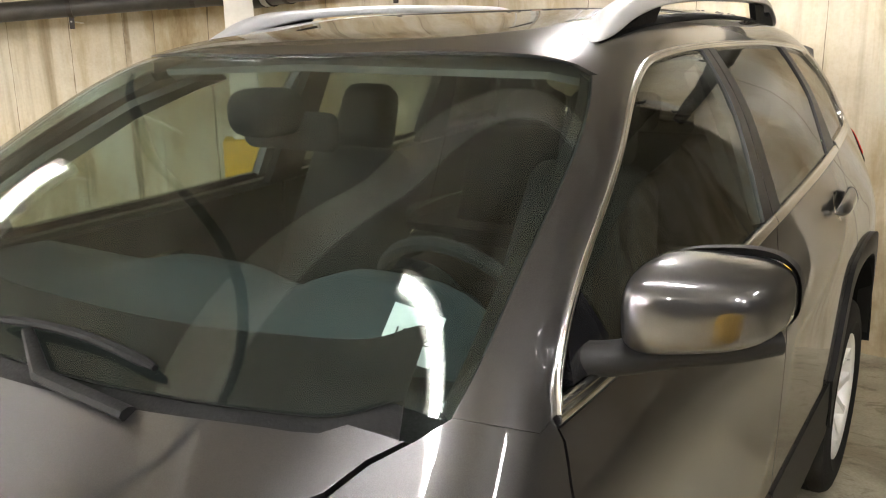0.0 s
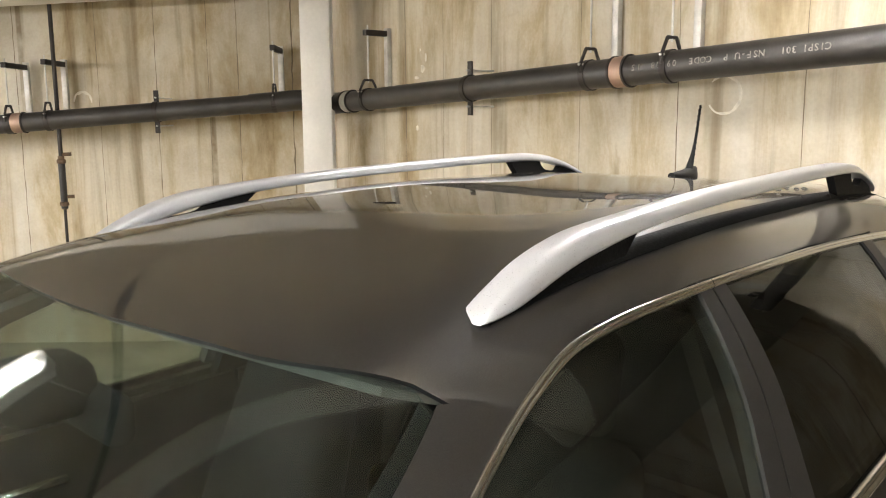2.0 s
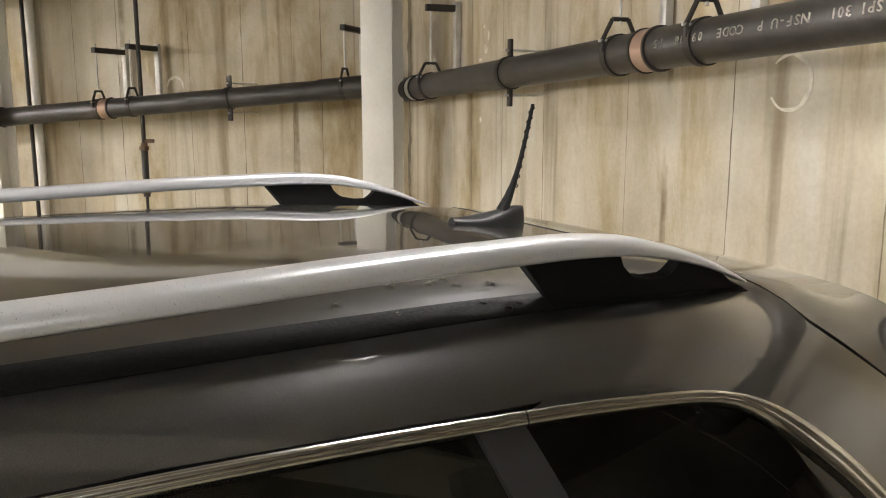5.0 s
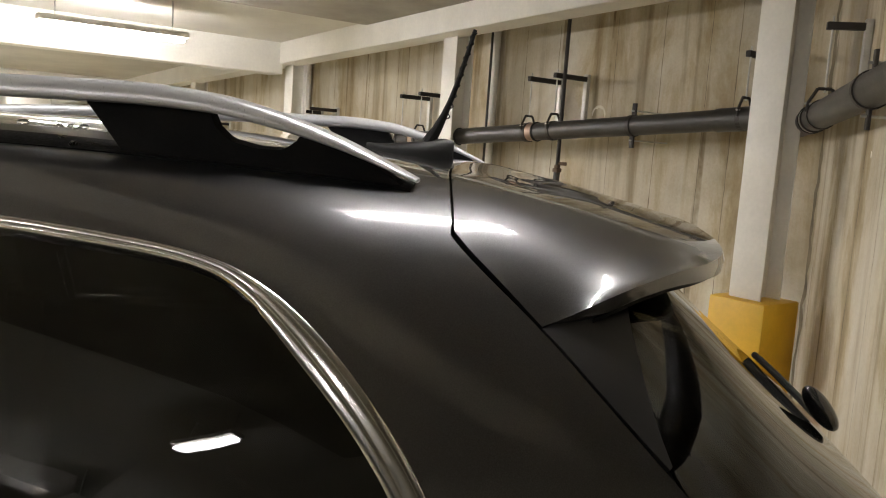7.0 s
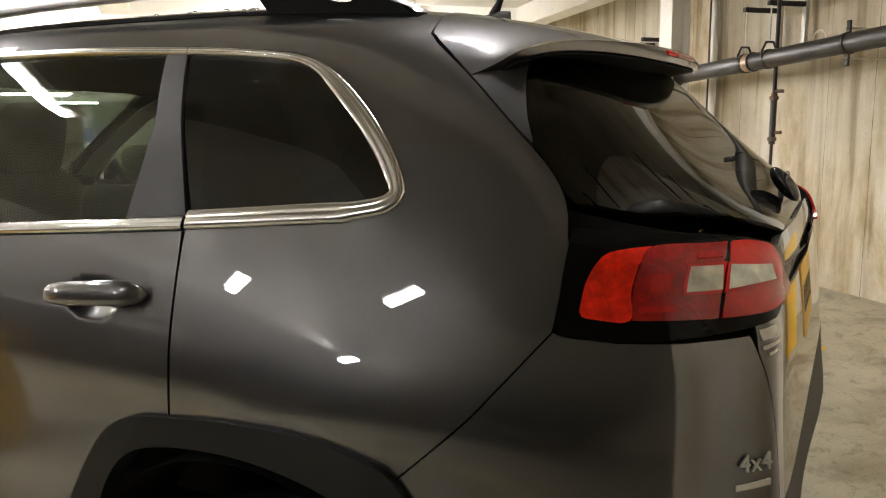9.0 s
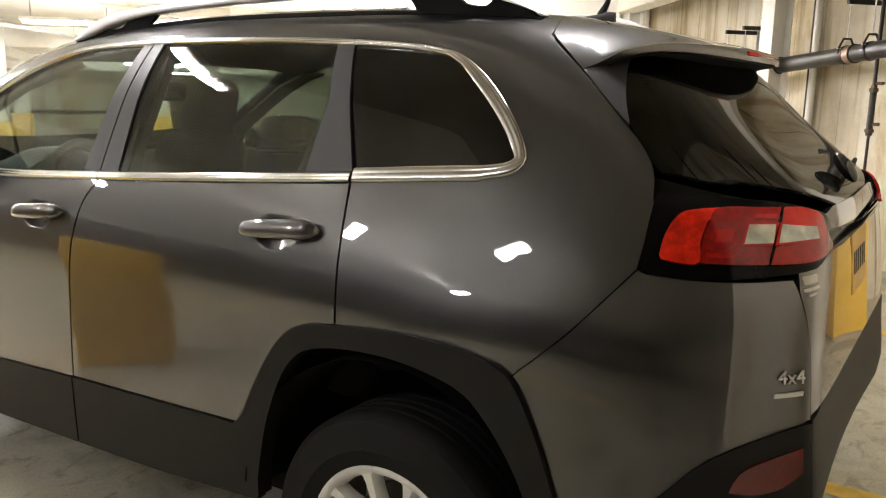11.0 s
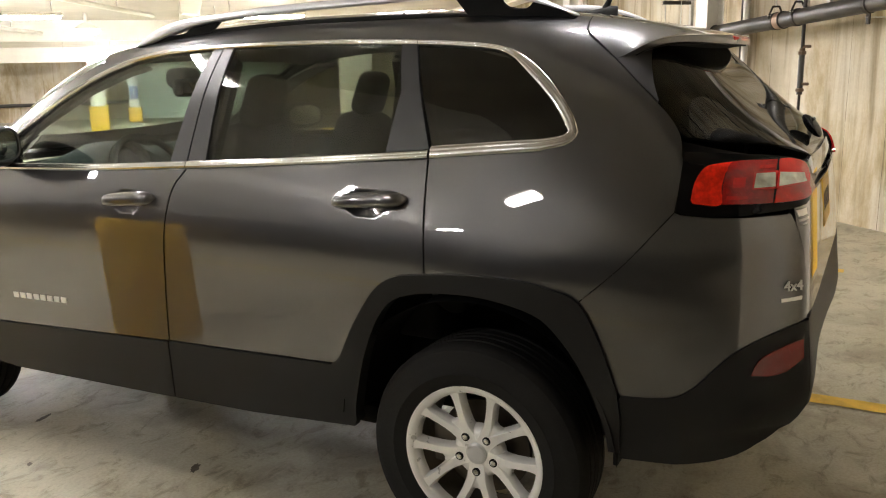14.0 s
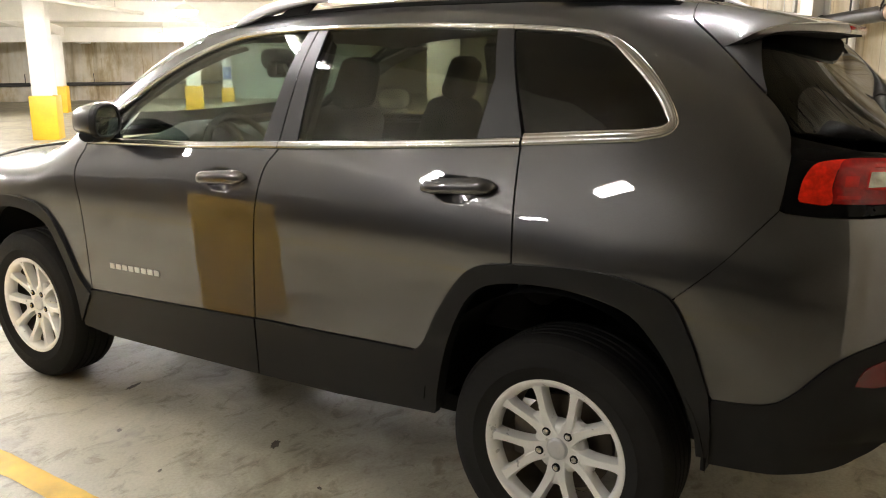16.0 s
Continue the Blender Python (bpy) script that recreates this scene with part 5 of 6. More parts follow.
# door mirrors
def door_mirror(side):
    bm = bmesh.new()
    rings = []
    n, m = 28, 14
    for j in range(m + 1):
        v = -math.pi / 2 + math.pi * j / m
        ring = []
        for k in range(n):
            a = 2 * math.pi * k / n
            f = lambda t, e: math.copysign(abs(t) ** e, t)
            x = .097 * f(math.cos(a), .60) * f(math.cos(v), .46)
            z = .074 * f(math.sin(a), .60) * f(math.cos(v), .46)
            y = -.115 * f(math.sin(v), .8) if v > 0 else -.055 * f(math.sin(v), .5)
            z *= (1 - .16 * (x / .104)) if z > 0 else .70 * (1 - .18 * (x / .104))
            ring.append(bm.verts.new((side * (.928 + x), -.612 + y + .55 * x, 1.243 + z)))
        rings.append(ring)
    for a, b in zip(rings, rings[1:]):
        for k in range(n):
            bm.faces.new((a[k], a[(k + 1) % n], b[(k + 1) % n], b[k]))
    bmesh.ops.remove_doubles(bm, verts=bm.verts, dist=1e-5)
    bmesh.ops.recalc_face_normals(bm, faces=bm.faces)
    shell = part("door_mirror", bm, PAINT, car, "dark grey door mirror with black foot", 50)
    bm = bmesh.new()
    ring = [(side * (.928 + .091 * math.copysign(abs(math.cos(a)) ** .72, math.cos(a))), -.552 + .55 * .091 * math.copysign(abs(math.cos(a)) ** .72, math.cos(a)), 1.243 + .064 * math.copysign(abs(math.sin(a)) ** .72, math.sin(a)) * (1 if math.sin(a) > 0 else .72)) for a in np.linspace(0, 2 * math.pi, 32, endpoint=False)]
    a = [bm.verts.new(p) for p in ring]
    b = [bm.verts.new((p[0], p[1] - .008, p[2])) for p in ring]
    bm.faces.new(a)
    bm.faces.new(b[::-1])
    for k in range(32):
        bm.faces.new((a[k], a[(k + 1) % 32], b[(k + 1) % 32], b[k]))
    bmesh.ops.recalc_face_normals(bm, faces=bm.faces)
    part("mirror_glass", bm, MIRROR, shell, "silvered mirror glass")
    bm = bmesh.new()
    rows = []
    for k in range(40):
        a = 2 * math.pi * k / 40
        cx, cz = (math.copysign(abs(f) ** .72, f) for f in (math.cos(a), math.sin(a)))
        rows.append([bm.verts.new((side * (.928 + rx_ * cx), -.612 + .55 * rx_ * cx + dy, 1.243 + rz_ * cz * (1 if cz > 0 else .72))) for rx_, rz_, dy in ((.099, .078, .030), (.098, .077, .056), (.093, .071, .066), (.084, .062, .064), (.083, .061, .050))])
    for k in range(40):
        for j in range(4):
            bm.faces.new((rows[k][j], rows[(k + 1) % 40][j], rows[(k + 1) % 40][j + 1], rows[k][j + 1]))
    bmesh.ops.recalc_face_normals(bm, faces=bm.faces)
    part("mirror_bezel", bm, CLAD, shell, "black plastic bezel round the mirror glass")
    bm = bmesh.new()
    tube(bm, [(side * x, y, z) for x, y, z in smooth_path([(.785, -.735, 1.176), (.83, -.715, 1.180), (.885, -.668, 1.186), (.95, -.618, 1.190), (1.005, -.575, 1.200)], .02)], .033, 14, .75)
    part("mirror_foot", bm, CLAD, shell, "black plastic mirror foot")


door_mirror(1)
door_mirror(-1)


# wheels
def wheel(y, side):
    root_m = Matrix.Translation((side * .758, y, .355)) @ Matrix.Rotation(radians(90 * side), 4, "Y")
    if side:
        bm = bmesh.new()
        R = .355
        prof = [(.222, -.105), (.236, -.112), (.268, -.118), (.305, -.119), (.330, -.112), (.345, -.100), (R - .002, -.085), (R, -.062), (R - .008, -.060), (R - .008, -.052), (R, -.050), (R, -.022), (R - .008, -.020), (R - .008, -.012), (R, -.010),
                (R, .010), (R - .008, .012), (R - .008, .020), (R, .022), (R, .050), (R - .008, .052), (R - .008, .060), (R, .062), (R - .002, .085), (.345, .100), (.338, .108), (.336, .1085), (.330, .112), (.305, .119), (.272, .1185), (.268, .1205), (.262, .1185), (.236, .112), (.222, .105)]
        lathe(bm, prof, 96, root_m, True)
    tyre = part("wheel", bm, TYRE, car, "black tyre on a silver alloy rim", 30)
    bm = bmesh.new()
    lathe(bm, [(.1985, .060), (.197, .066), (.1985, .086), (.204, .100), (.211, .1065), (.2225, .1105), (.2275, .1095), (.229, .104), (.226, .060)], 72, root_m, True)
    part("rim", bm, ALLOY, tyre, "silver alloy rim flange", 40)
    # barrel takes the dark brake metal, as shade in the gaps between spokes
    bm = bmesh.new()
    lathe(bm, [(.199, .0595), (.199, -.06), (.215, -.09), (.222, -.100), (.226, -.100), (.226, .0595)], 72, root_m, True)
    part("barrel", bm, DARKMETAL, tyre, "inner barrel coloured dark for the shade behind the spokes", 40)
    # ten spokes, forked in pairs from five stems
    for k in range(5):
        for s in (-1, 1):
            bm = bmesh.new()
            turn = Matrix.Rotation(2 * math.pi * k / 5, 4, "Z")
            rows = []
            for j in range(13):
                f = j / 12
                r = .036 + (.2115 - .036) * f
                d = float(knots(r, [.03, .055, .08, .12, .165, .215], [.010, .0120, .0165, .0300, .0495, .0705]))
                w = float(knots(r, [.03, .06, .10, .16, .19, .215], [.018, .0172, .0140, .0122, .0132, .0260]))
                h = .074 + .0285 * f ** 1.2
                p = Vector((r * math.cos(d / r), s * d, 0))
                rows.append([bm.verts.new(root_m @ turn @ (p + Vector((-.30 * s * w * q * f, w * q, h - dz)))) for q, dz in ((-1.42, .036), (-1.12, .007), (-.84, 0), (.84, 0), (1.12, .007), (1.42, .036))])
            for a, b in zip(rows, rows[1:]):
                for i in range(6):
                    bm.faces.new((a[i], b[i], b[(i + 1) % 6], a[(i + 1) % 6]))
            bm.faces.new(rows[0])
            bm.faces.new(rows[-1])
            bmesh.ops.recalc_face_normals(bm, faces=bm.faces)
            part("spoke", bm, ALLOY, tyre, "", 50)
    bm = bmesh.new()
    lathe(bm, [(.0, .0735), (.062, .0735), (.074, .069), (.084, .054), (.088, .040), (.0, .036)], 40, root_m)
    part("hub", bm, ALLOY, tyre, "silver alloy hub", 40)
    # webs that fill the crotch of each fork
    for k in range(5):
        turn = Matrix.Rotation(2 * math.pi * k / 5, 4, "Z")
        bm = bmesh.new()
        high = []
        for x, w, z in ((.060, .012, .0760), (.090, .016, .0765), (.112, .022, .0755), (.118, .024, .0700), (.122, .026, .0560)):
            high.append([bm.verts.new(root_m @ turn @ Vector((x + .012 * q * q, q * w, z))) for q in (-1, -.5, 0, .5, 1)])
        for a, b in zip(high, high[1:]):
            for i in range(4):
                bm.faces.new((a[i], a[i + 1], b[i + 1], b[i]))
        bmesh.ops.recalc_face_normals(bm, faces=bm.faces)
        bmesh.ops.solidify(bm, geom=bm.faces[:], thickness=.012)
        part("spoke_web", bm, ALLOY, tyre, "", 50)
    bm = bmesh.new()
    lathe(bm, [(.0, .0815), (.024, .0812), (.029, .0796), (.0315, .0770), (.0330, .0775), (.0345, .0765), (.0345, .066), (.0, .066)], 36, root_m)
    part("hub_cap", bm, RAIL, tyre, "plain silver centre cap", 30)
    for k in range(5):
        a = 2 * math.pi * k / 5
        at = root_m @ Matrix.Translation((.060 * math.cos(a), .060 * math.sin(a), .0790))
        bm = bmesh.new()
        lathe(bm, [(.0, -.006), (.0132, -.006), (.0132, .0003), (.0125, .0008), (.0118, .0002), (.0, -.0004)], 24, at)
        part("lug_recess", bm, SEAL, tyre, "dark lug recess", 30)
        bm = bmesh.new()
        lathe(bm, [(.0, .0045), (.006, .0045), (.0096, .0025), (.0096, -.001), (.0, -.001)], 6, at)
        part("lug_nut", bm, CHROME, tyre, "bright lug nut", 30)
    bm = bmesh.new()
    lathe(bm, [(.07, .012), (.150, .012), (.150, -.008), (.07, -.008)], 48, root_m, True)
    part("brake_disc", bm, DARKMETAL, tyre, "dull iron brake disc", 30)
    bm = bmesh.new()
    box(bm, (.085, -.07, -.01), (.165, .07, .045), root_m @ Matrix.Rotation(radians(-90 if y > 0 else 100), 4, "Z"), .012)
    part("brake_caliper", bm, DARKMETAL, tyre, "grey brake caliper")


for side in (1, -1):
    for y in (1.35, -1.35):
        wheel(y, side)
        # dark wheel housing
        bm = bmesh.new()
        rows = []
        for k in range(25):
            a = math.pi * (.02 + .96 * k / 24)
            rr = .43
            rows.append([bm.verts.new((side * x, y + (rr + (.02 if x > .8 else 0)) * math.cos(a), .40 + (rr + .02) * math.sin(a))) for x in (.885, .80, .60, .50)])
        for a, b in zip(rows, rows[1:]):
            for j in range(3):
                bm.faces.new((a[j], b[j], b[j + 1], a[j + 1]))
        bm.faces.new([r[3] for r in rows])
        bmesh.ops.recalc_face_normals(bm, faces=bm.faces)
        ob = part("wheel_housing", bm, HOUSING, car, "black wheel arch liner")
        bm = bmesh.new()
        box(bm, (side * .66 - .10, y + .405, .375), (side * .66 + .11, y + .420, .50), None, .004)
        part("mud_guard", bm, CLAD, car, "black plastic mud flap")

bm = bmesh.new()
box(bm, (-.70, -2.0, .30), (.70, -1.80, .60), None, .03)
box(bm, (-.70, -.92, .30), (.70, .92, .38), None, .03)
box(bm, (-.46, -2.0, .30), (.46, 1.95, .38), None, .03)
box(bm, (-.62, 1.80, .46), (.62, 2.04, .54), None, .03)
part("underbody", bm, SEAL, car, "black underbody")
bm = bmesh.new()
rod(bm, (.52, 1.9, .465), (.52, 2.115, .465), .030, 20)
part("exhaust_tip", bm, CHROME, car, "bright exhaust tip")

# cabin
def rounded(name, lo, hi, bevel, material, parent, m=None, label="", taper=None):
    bm = bmesh.new()
    box(bm, lo, hi)
    if taper:
        for v in bm.verts:
            taper(v)
    bmesh.ops.bevel(bm, geom=list(bm.edges), offset=bevel, segments=4, affect="EDGES", profile=.5)
    if m is not None:
        bmesh.ops.transform(bm, matrix=m, verts=bm.verts)
    return part(name, bm, material, parent, label, 45)


cabin_floor = bmesh.new()
box(cabin_floor, (-.78, -.88, .382), (.78, .88, .43))
box(cabin_floor, (-.49, -1.05, .385), (.49, 1.95, .425))
box(cabin_floor, (-.49, .98, .42), (.49, 1.95, .78))
box(cabin_floor, (-.80, .98, .86), (.80, 1.95, .89))
part("cabin_floor", cabin_floor, CABIN, car, "dark carpeted cabin floor")
for side in (1, -1):
    for a, b in ((-.86, .24), (.255, 1.18), (1.19, 1.88)):
        lo = [(y, .60 if y < .82 else .96) for y in np.linspace(b, a, 24)]
        panel("door_lining", "x", belt_line(a, b, .006, 14) + lo, CABIN, car, side, -.055, .02, .08, "dark inner door lining")
    panel("pillar_lining", "x", [(-.82, 1.20), (-.60, 1.332), (-.37, 1.460), (-.2, 1.530), (-.10, 1.555), (-.22, 1.558), (-.40, 1.50), (-.62, 1.385), (-.80, 1.285), (-.90, 1.22)], LINER, car, side, -.035, .02, .06, "pale windscreen pillar lining")
    panel("pillar_lining", "x", [(.19, belt(.19)), (.33, belt(.33)), (.335, 1.57), (.235, 1.57)], CABIN, car, side, -.035, .03, .06, "dark centre pillar lining")
    panel("pillar_lining", "x", [(1.02, belt(1.02)), (1.20, belt(1.2)), (1.10, 1.56), (1.0, 1.56)], CABIN, car, side, -.035, .03, .06, "dark rear pillar lining")
    panel("pillar_lining", "x", [(1.56, 1.30), (1.86, 1.34), (1.60, 1.56), (1.40, 1.56), (1.53, 1.46)], CABIN, car, side, -.035, .03, .06, "dark rear quarter lining")
head_r = [(float(on_skin("x", y, roof_edge(y))) - .02, y) for y in np.linspace(-.30, 1.56, 30)]
panel("headliner", "z", [(-.55, -.36), (0, -.44), (.55, -.36)] + head_r + [(-x, y) for x, y in head_r[::-1]], LINER, car, 1, -.035, .015, .08, "pale cloth headliner")


def seat(x, y, parent):
    m = Matrix.Translation((x, y, .0))
    lean = Matrix.Translation((x, y + .02, .78)) @ Matrix.Rotation(radians(-20), 4, "X")
    s = rounded("front_seat", (-.25, -.46, .60), (.25, .06, .78), .05, CABIN, parent, m, "dark cloth front seat")
    rounded("backrest", (-.24, -.06, -.08), (.24, .09, .56), .055, CABIN, s, lean, "", lambda v: setattr(v.co, "x", v.co.x * (.66 if v.co.z > .3 else 1)))
    rounded("headrest", (-.105, -.045, .555), (.105, .055, .755), .045, CABIN, s, lean, "", lambda v: setattr(v.co, "x", v.co.x * (.84 if v.co.z > .7 else 1)))
    for d in (-.06, .06):
        bm = bmesh.new()
        rod(bm, lean @ Vector((d, .01, .53)), lean @ Vector((d, .01, .64)), .007, 8)
        part("headrest_post", bm, SEATMETAL, s)


seat(.38, .0, car)
seat(-.38, .0, car)
bench = rounded("rear_bench", (-.66, .62, .62), (.66, 1.15, .80), .05, CABIN, car, None, "dark cloth rear bench")
lean = Matrix.Translation((0, 1.15, .78)) @ Matrix.Rotation(radians(-22), 4, "X")
rounded("backrest", (-.66, -.06, -.05), (.66, .08, .52), .05, CABIN, bench, lean)
for x in (-.40, 0, .40):
    rounded("headrest", (x - .13, -.04, .53), (x + .13, .05, .68), .04, CABIN, bench, lean)

dash = bmesh.new()
rows = []
for k in range(33):
    x = -.74 + 1.48 * k / 32
    hump = .070 * math.exp(-((x - .37) / .19) ** 4) + .036 * math.exp(-((x + .10) / .20) ** 4)
    front = -1.06 + .10 * (abs(x) / .74) ** 2.2
    prof = [(front, 1.120), (front + .10, 1.136), (-.80, 1.140 + hump * .3), (-.68, 1.142 + hump), (-.60, 1.138 + hump), (-.565, 1.110 + hump), (-.56, 1.02), (-.52, .90), (-.60, .70), (front, .66)]
    rows.append([dash.verts.new((x, y, z)) for y, z in prof])
for a, b in zip(rows, rows[1:]):
    for j in range(10):
        dash.faces.new((a[j], b[j], b[(j + 1) % 10], a[(j + 1) % 10]))
dash.faces.new(rows[0])
dash.faces.new(rows[-1])
bmesh.ops.recalc_face_normals(dash, faces=dash.faces)
dashboard = part("dashboard", dash, DASH, car, "blue-grey moulded dashboard", 50)
bm = bmesh.new()
rows = []
for k in range(33):
    x = -.735 + 1.47 * k / 32
    front = -1.06 + .10 * (abs(x) / .74) ** 2.2
    rows.append([bm.verts.new((x, y, z)) for y, z in ((front - .004, 1.123), (front + .05, 1.133), (front + .10, 1.140), (front + .155, 1.143), (front + .155, 1.133), (front, 1.113))])
for a, b in zip(rows, rows[1:]):
    for j in range(6):
        bm.faces.new((a[j], b[j], b[(j + 1) % 6], a[(j + 1) % 6]))
bm.faces.new(rows[0])
bm.faces.new(rows[-1])
bmesh.ops.recalc_face_normals(bm, faces=bm.faces)
part("dash_edge", bm, CABIN, dashboard, "dark plastic strip along the windscreen")
bm = bmesh.new()
for k in range(26):
    x = -.55 + k * .044
    box(bm, (x, -.895 + .03 * abs(x), 1.135), (x + .034, -.889 + .03 * abs(x), 1.1425), None, .001)
vent = part("demister_vent", bm, SEAL, dashboard, "dark slotted demister vent")
vent["kind"] = "stuff"
bm = bmesh.new()
lathe(bm, [(.0, .0), (.115, .0), (.120, .03), (.0, .03)], 30, facing((.37, -.552, 1.10), (0, 1, .25)))
part("instrument_cluster", bm, GLOSSBLACK, dashboard, "dark instrument cluster")
bm = bmesh.new()
sw = facing((.37, -.40, 1.075), (0, .88, .47))
tube(bm, [sw @ Vector((.185 * math.cos(a), .185 * math.sin(a), 0)) for a in np.linspace(0, 2 * math.pi, 40, endpoint=False)], .015, 10, close=True)
steer = part("steering_wheel", bm, CABIN, car, "dark leather steering wheel with silver spokes")
bm = bmesh.new()
lathe(bm, [(.0, .02), (.055, .015), (.065, -.02), (.0, -.03)], 24, sw)
part("airbag_cover", bm, CABIN, steer)
for a in (0, math.pi, -math.pi / 2):
    bm = bmesh.new()
    tube(bm, [sw @ Vector((r * math.cos(a), r * math.sin(a), .0)) for r in (.05, .10, .175)], [.016, .013, .010], 8)
    part("wheel_spoke", bm, SEATMETAL, steer, "silver wheel spoke")
bm = bmesh.new()
rod(bm, sw @ Vector((0, 0, -.02)), sw @ Vector((0, 0, -.16)), .035, 14)
part("steering_column", bm, CABIN, steer)
# rear-view mirror and its sensor housing
mir = rounded("rear_view_mirror", (-.125, -.50, 1.395), (.125, -.452, 1.475), .023, CABIN, car, None, "black rear-view mirror with a sensor housing")
rounded("sensor_housing", (-.060, -.61, 1.43), (.060, -.47, 1.525), .038, CABIN, mir, None)
bm = bmesh.new()
box(bm, (-.100, -.453, 1.412), (.100, -.4505, 1.458))
part("mirror_glass", bm, MIRROR, mir)
# a printed card propped up behind the windscreen
cl, cb, ct = Vector((.574, -.914, 1.201)), Vector((.639, -.886, 1.180)), Vector((.579, -.848, 1.250))
ux, uy = (cb - cl).normalized(), (ct - cl).normalized()
uz = ux.cross(uy).normalized()
uy = uz.cross(ux)
cm = Matrix.Translation((cb + ct) / 2) @ Matrix((ux, uy, uz)).transposed().to_4x4()
bm = bmesh.new()
box(bm, (-.038, -.040, -.0006), (.038, .040, .0006), cm)
card = tagged(part("paper_card", bm, PAPER), "white printed card propped behind the windscreen", "paper")
lettering("print", "12 18", .026, cm @ Matrix.Translation((.002, -.004, .0012)), INK, card, .0004, "black printed numbers")
# wipers
for x0, x1, px in ((-.02, .36, .12), (-.62, -.10, -.50)):
    pts, g = skin_points("z", [(x0 + (x1 - x0) * k / 12, -1.112 + .012 * math.sin(math.pi * k / 12)) for k in range(13)])
    bm = bmesh.new()
    tube(bm, [Vector(a) + Vector(n) * .010 for a, n in zip(pts, g)], [.004] + [.009] * 11 + [.005], 8, .8)
    w = part("wiper", bm, SEAL, car, "black windscreen wiper")
    a, n = skin_points("z", [((x0 + x1) / 2 - .10, -1.115), (x0 + .20 if x0 > -.1 else x0 + .25, -1.165), (x1 + .02, -1.172)])
    bm = bmesh.new()
    tube(bm, [Vector(q) + Vector(k) * .010 for q, k in zip(a, n)], [.009, .014, .013], 8, .7)
    part("wiper_arm", bm, SEAL, w)
p, g = skin_points("z", [(-.01, 2.150)])
wm = facing(p[0] + g[0] * .022, g[0], (0, -1, 0))
bm = bmesh.new()
bmesh.ops.create_uvsphere(bm, u_segments=24, v_segments=14, radius=1)
for v in bm.verts:
    w = v.co.copy()
    v.co = wm @ Vector((.024 * w.x * (1 - .25 * w.y), .045 * w.y, .019 * w.z + .008 * w.y))
w = part("rear_wiper", bm, GLOSSBLACK, car, "gloss black rear wiper with a bulky pivot cover", 60)
bm = bmesh.new()
pts, g = skin_points("z", [(-.05 - .34 * k / 8, 2.165 - .03 * k / 8) for k in range(9)])
tube(bm, [Vector(q) + Vector(k) * .008 for q, k in zip(pts, g)], .007, 8)
part("wiper_blade", bm, CLAD, w)
bm = bmesh.new()
tube(bm, smooth_path([(-.655, -.44, 1.045), (-.640, -.38, 1.052), (-.640, -.32, 1.052), (-.655, -.27, 1.046)], .02), .010, 8)
part("inner_handle", bm, CHROME, car, "bright inner door handle")
car.location.x = .02

# a few water drops left on the roof beside the rail
for k, (x, y) in enumerate(((.43, 1.07), (.426, 1.086), (.450, 1.138), (.497, 1.10), (.512, 1.126), (.504, 1.146), (.422, .902), (.437, 1.009), (.437, 1.059), (.448, 1.092), (.50, .99), (.47, .93), (.505, 1.205), (.44, .80))):
    (p,), (g,) = skin_points("z", [(x, y)])
    r = .0045 + .0035 * ((k * 7) % 5) / 4
    bm = bmesh.new()
    lathe(bm, [(.0, r * .55), (r * .5, r * .5), (r * .85, r * .28), (r, .0), (r * .97, -.001), (.0, -.001)], 14, facing(Vector(p) + Vector((.02, 0, 0)), g, (0, 1, 0)))
    tagged(part("water_drop", bm, WATER, None, "", 60), "clear water drop on the dark car roof", "water drop", "water drops")


# ---- pipes on the walls ----
def ring_bm(bm, at, axis, r, thick, wide, n=28):
    m = facing(at, axis, (0, 0, 1))
    lathe(bm, [(r, -wide / 2), (r + thick, -wide / 2), (r + thick, wide / 2), (r, wide / 2)], n, m, True)


def pipe_run(name, a, b, r, joints, label):
    """A cast-iron pipe with coupling bands; joints are fractions of its length."""
    a, b = Vector(a), Vector(b)
    bm = bmesh.new()
    n = 24
    axis = (b - a).normalized()
    rod(bm, a, b, r, n)
    root = tagged(part(name, bm, PIPE), label, "pipe")
    for f, copper in joints:
        bm = bmesh.new()
        ring_bm(bm, a + (b - a) * f, axis, r - .002, .006, .075)
        part("coupling", bm, COPPER if copper else GALV, root, "copper coloured coupling band" if copper else "grey coupling band")
        for d in (-.045, .045):
            bm = bmesh.new()
            ring_bm(bm, a + (b - a) * f + axis * d, axis, r - .002, .011, .012)
            part("clamp_band", bm, BLACKSTEEL, root)
    return root


PR = .075
R0, R1 = (-4.05, 3.145, 1.965), (1.48, 2.49807, 2.19166)


def wall_r_y(x):
    return 2.94 - .097 * x


def on_r(x):
    f = (x - R0[0]) / (R1[0] - R0[0])
    return Vector([p + (q - p) * f for p, q in zip(R0, R1)])


def on_l(s):
    return hall(s, .40, 1.990 - .073 * s)


L0, L1 = on_l(-.14), on_l(19)
rx = lambda x: (x - R0[0]) / (R1[0] - R0[0])
pipe_run("drain_pipe", R0, R1, PR, [(rx(-1.085), True), (rx(-3.60), False)], "black cast-iron drain pipe along the rear wall")
sl = lambda s: (s + .14) / 19.14
pipe_run("drain_pipe", L0, L1, PR * .96, [(sl(2.02), True), (sl(3.05), False), (sl(3.72), True), (sl(6.7), True), (sl(9.8), True)], "black cast-iron drain pipe along the long wall")
bm = bmesh.new()
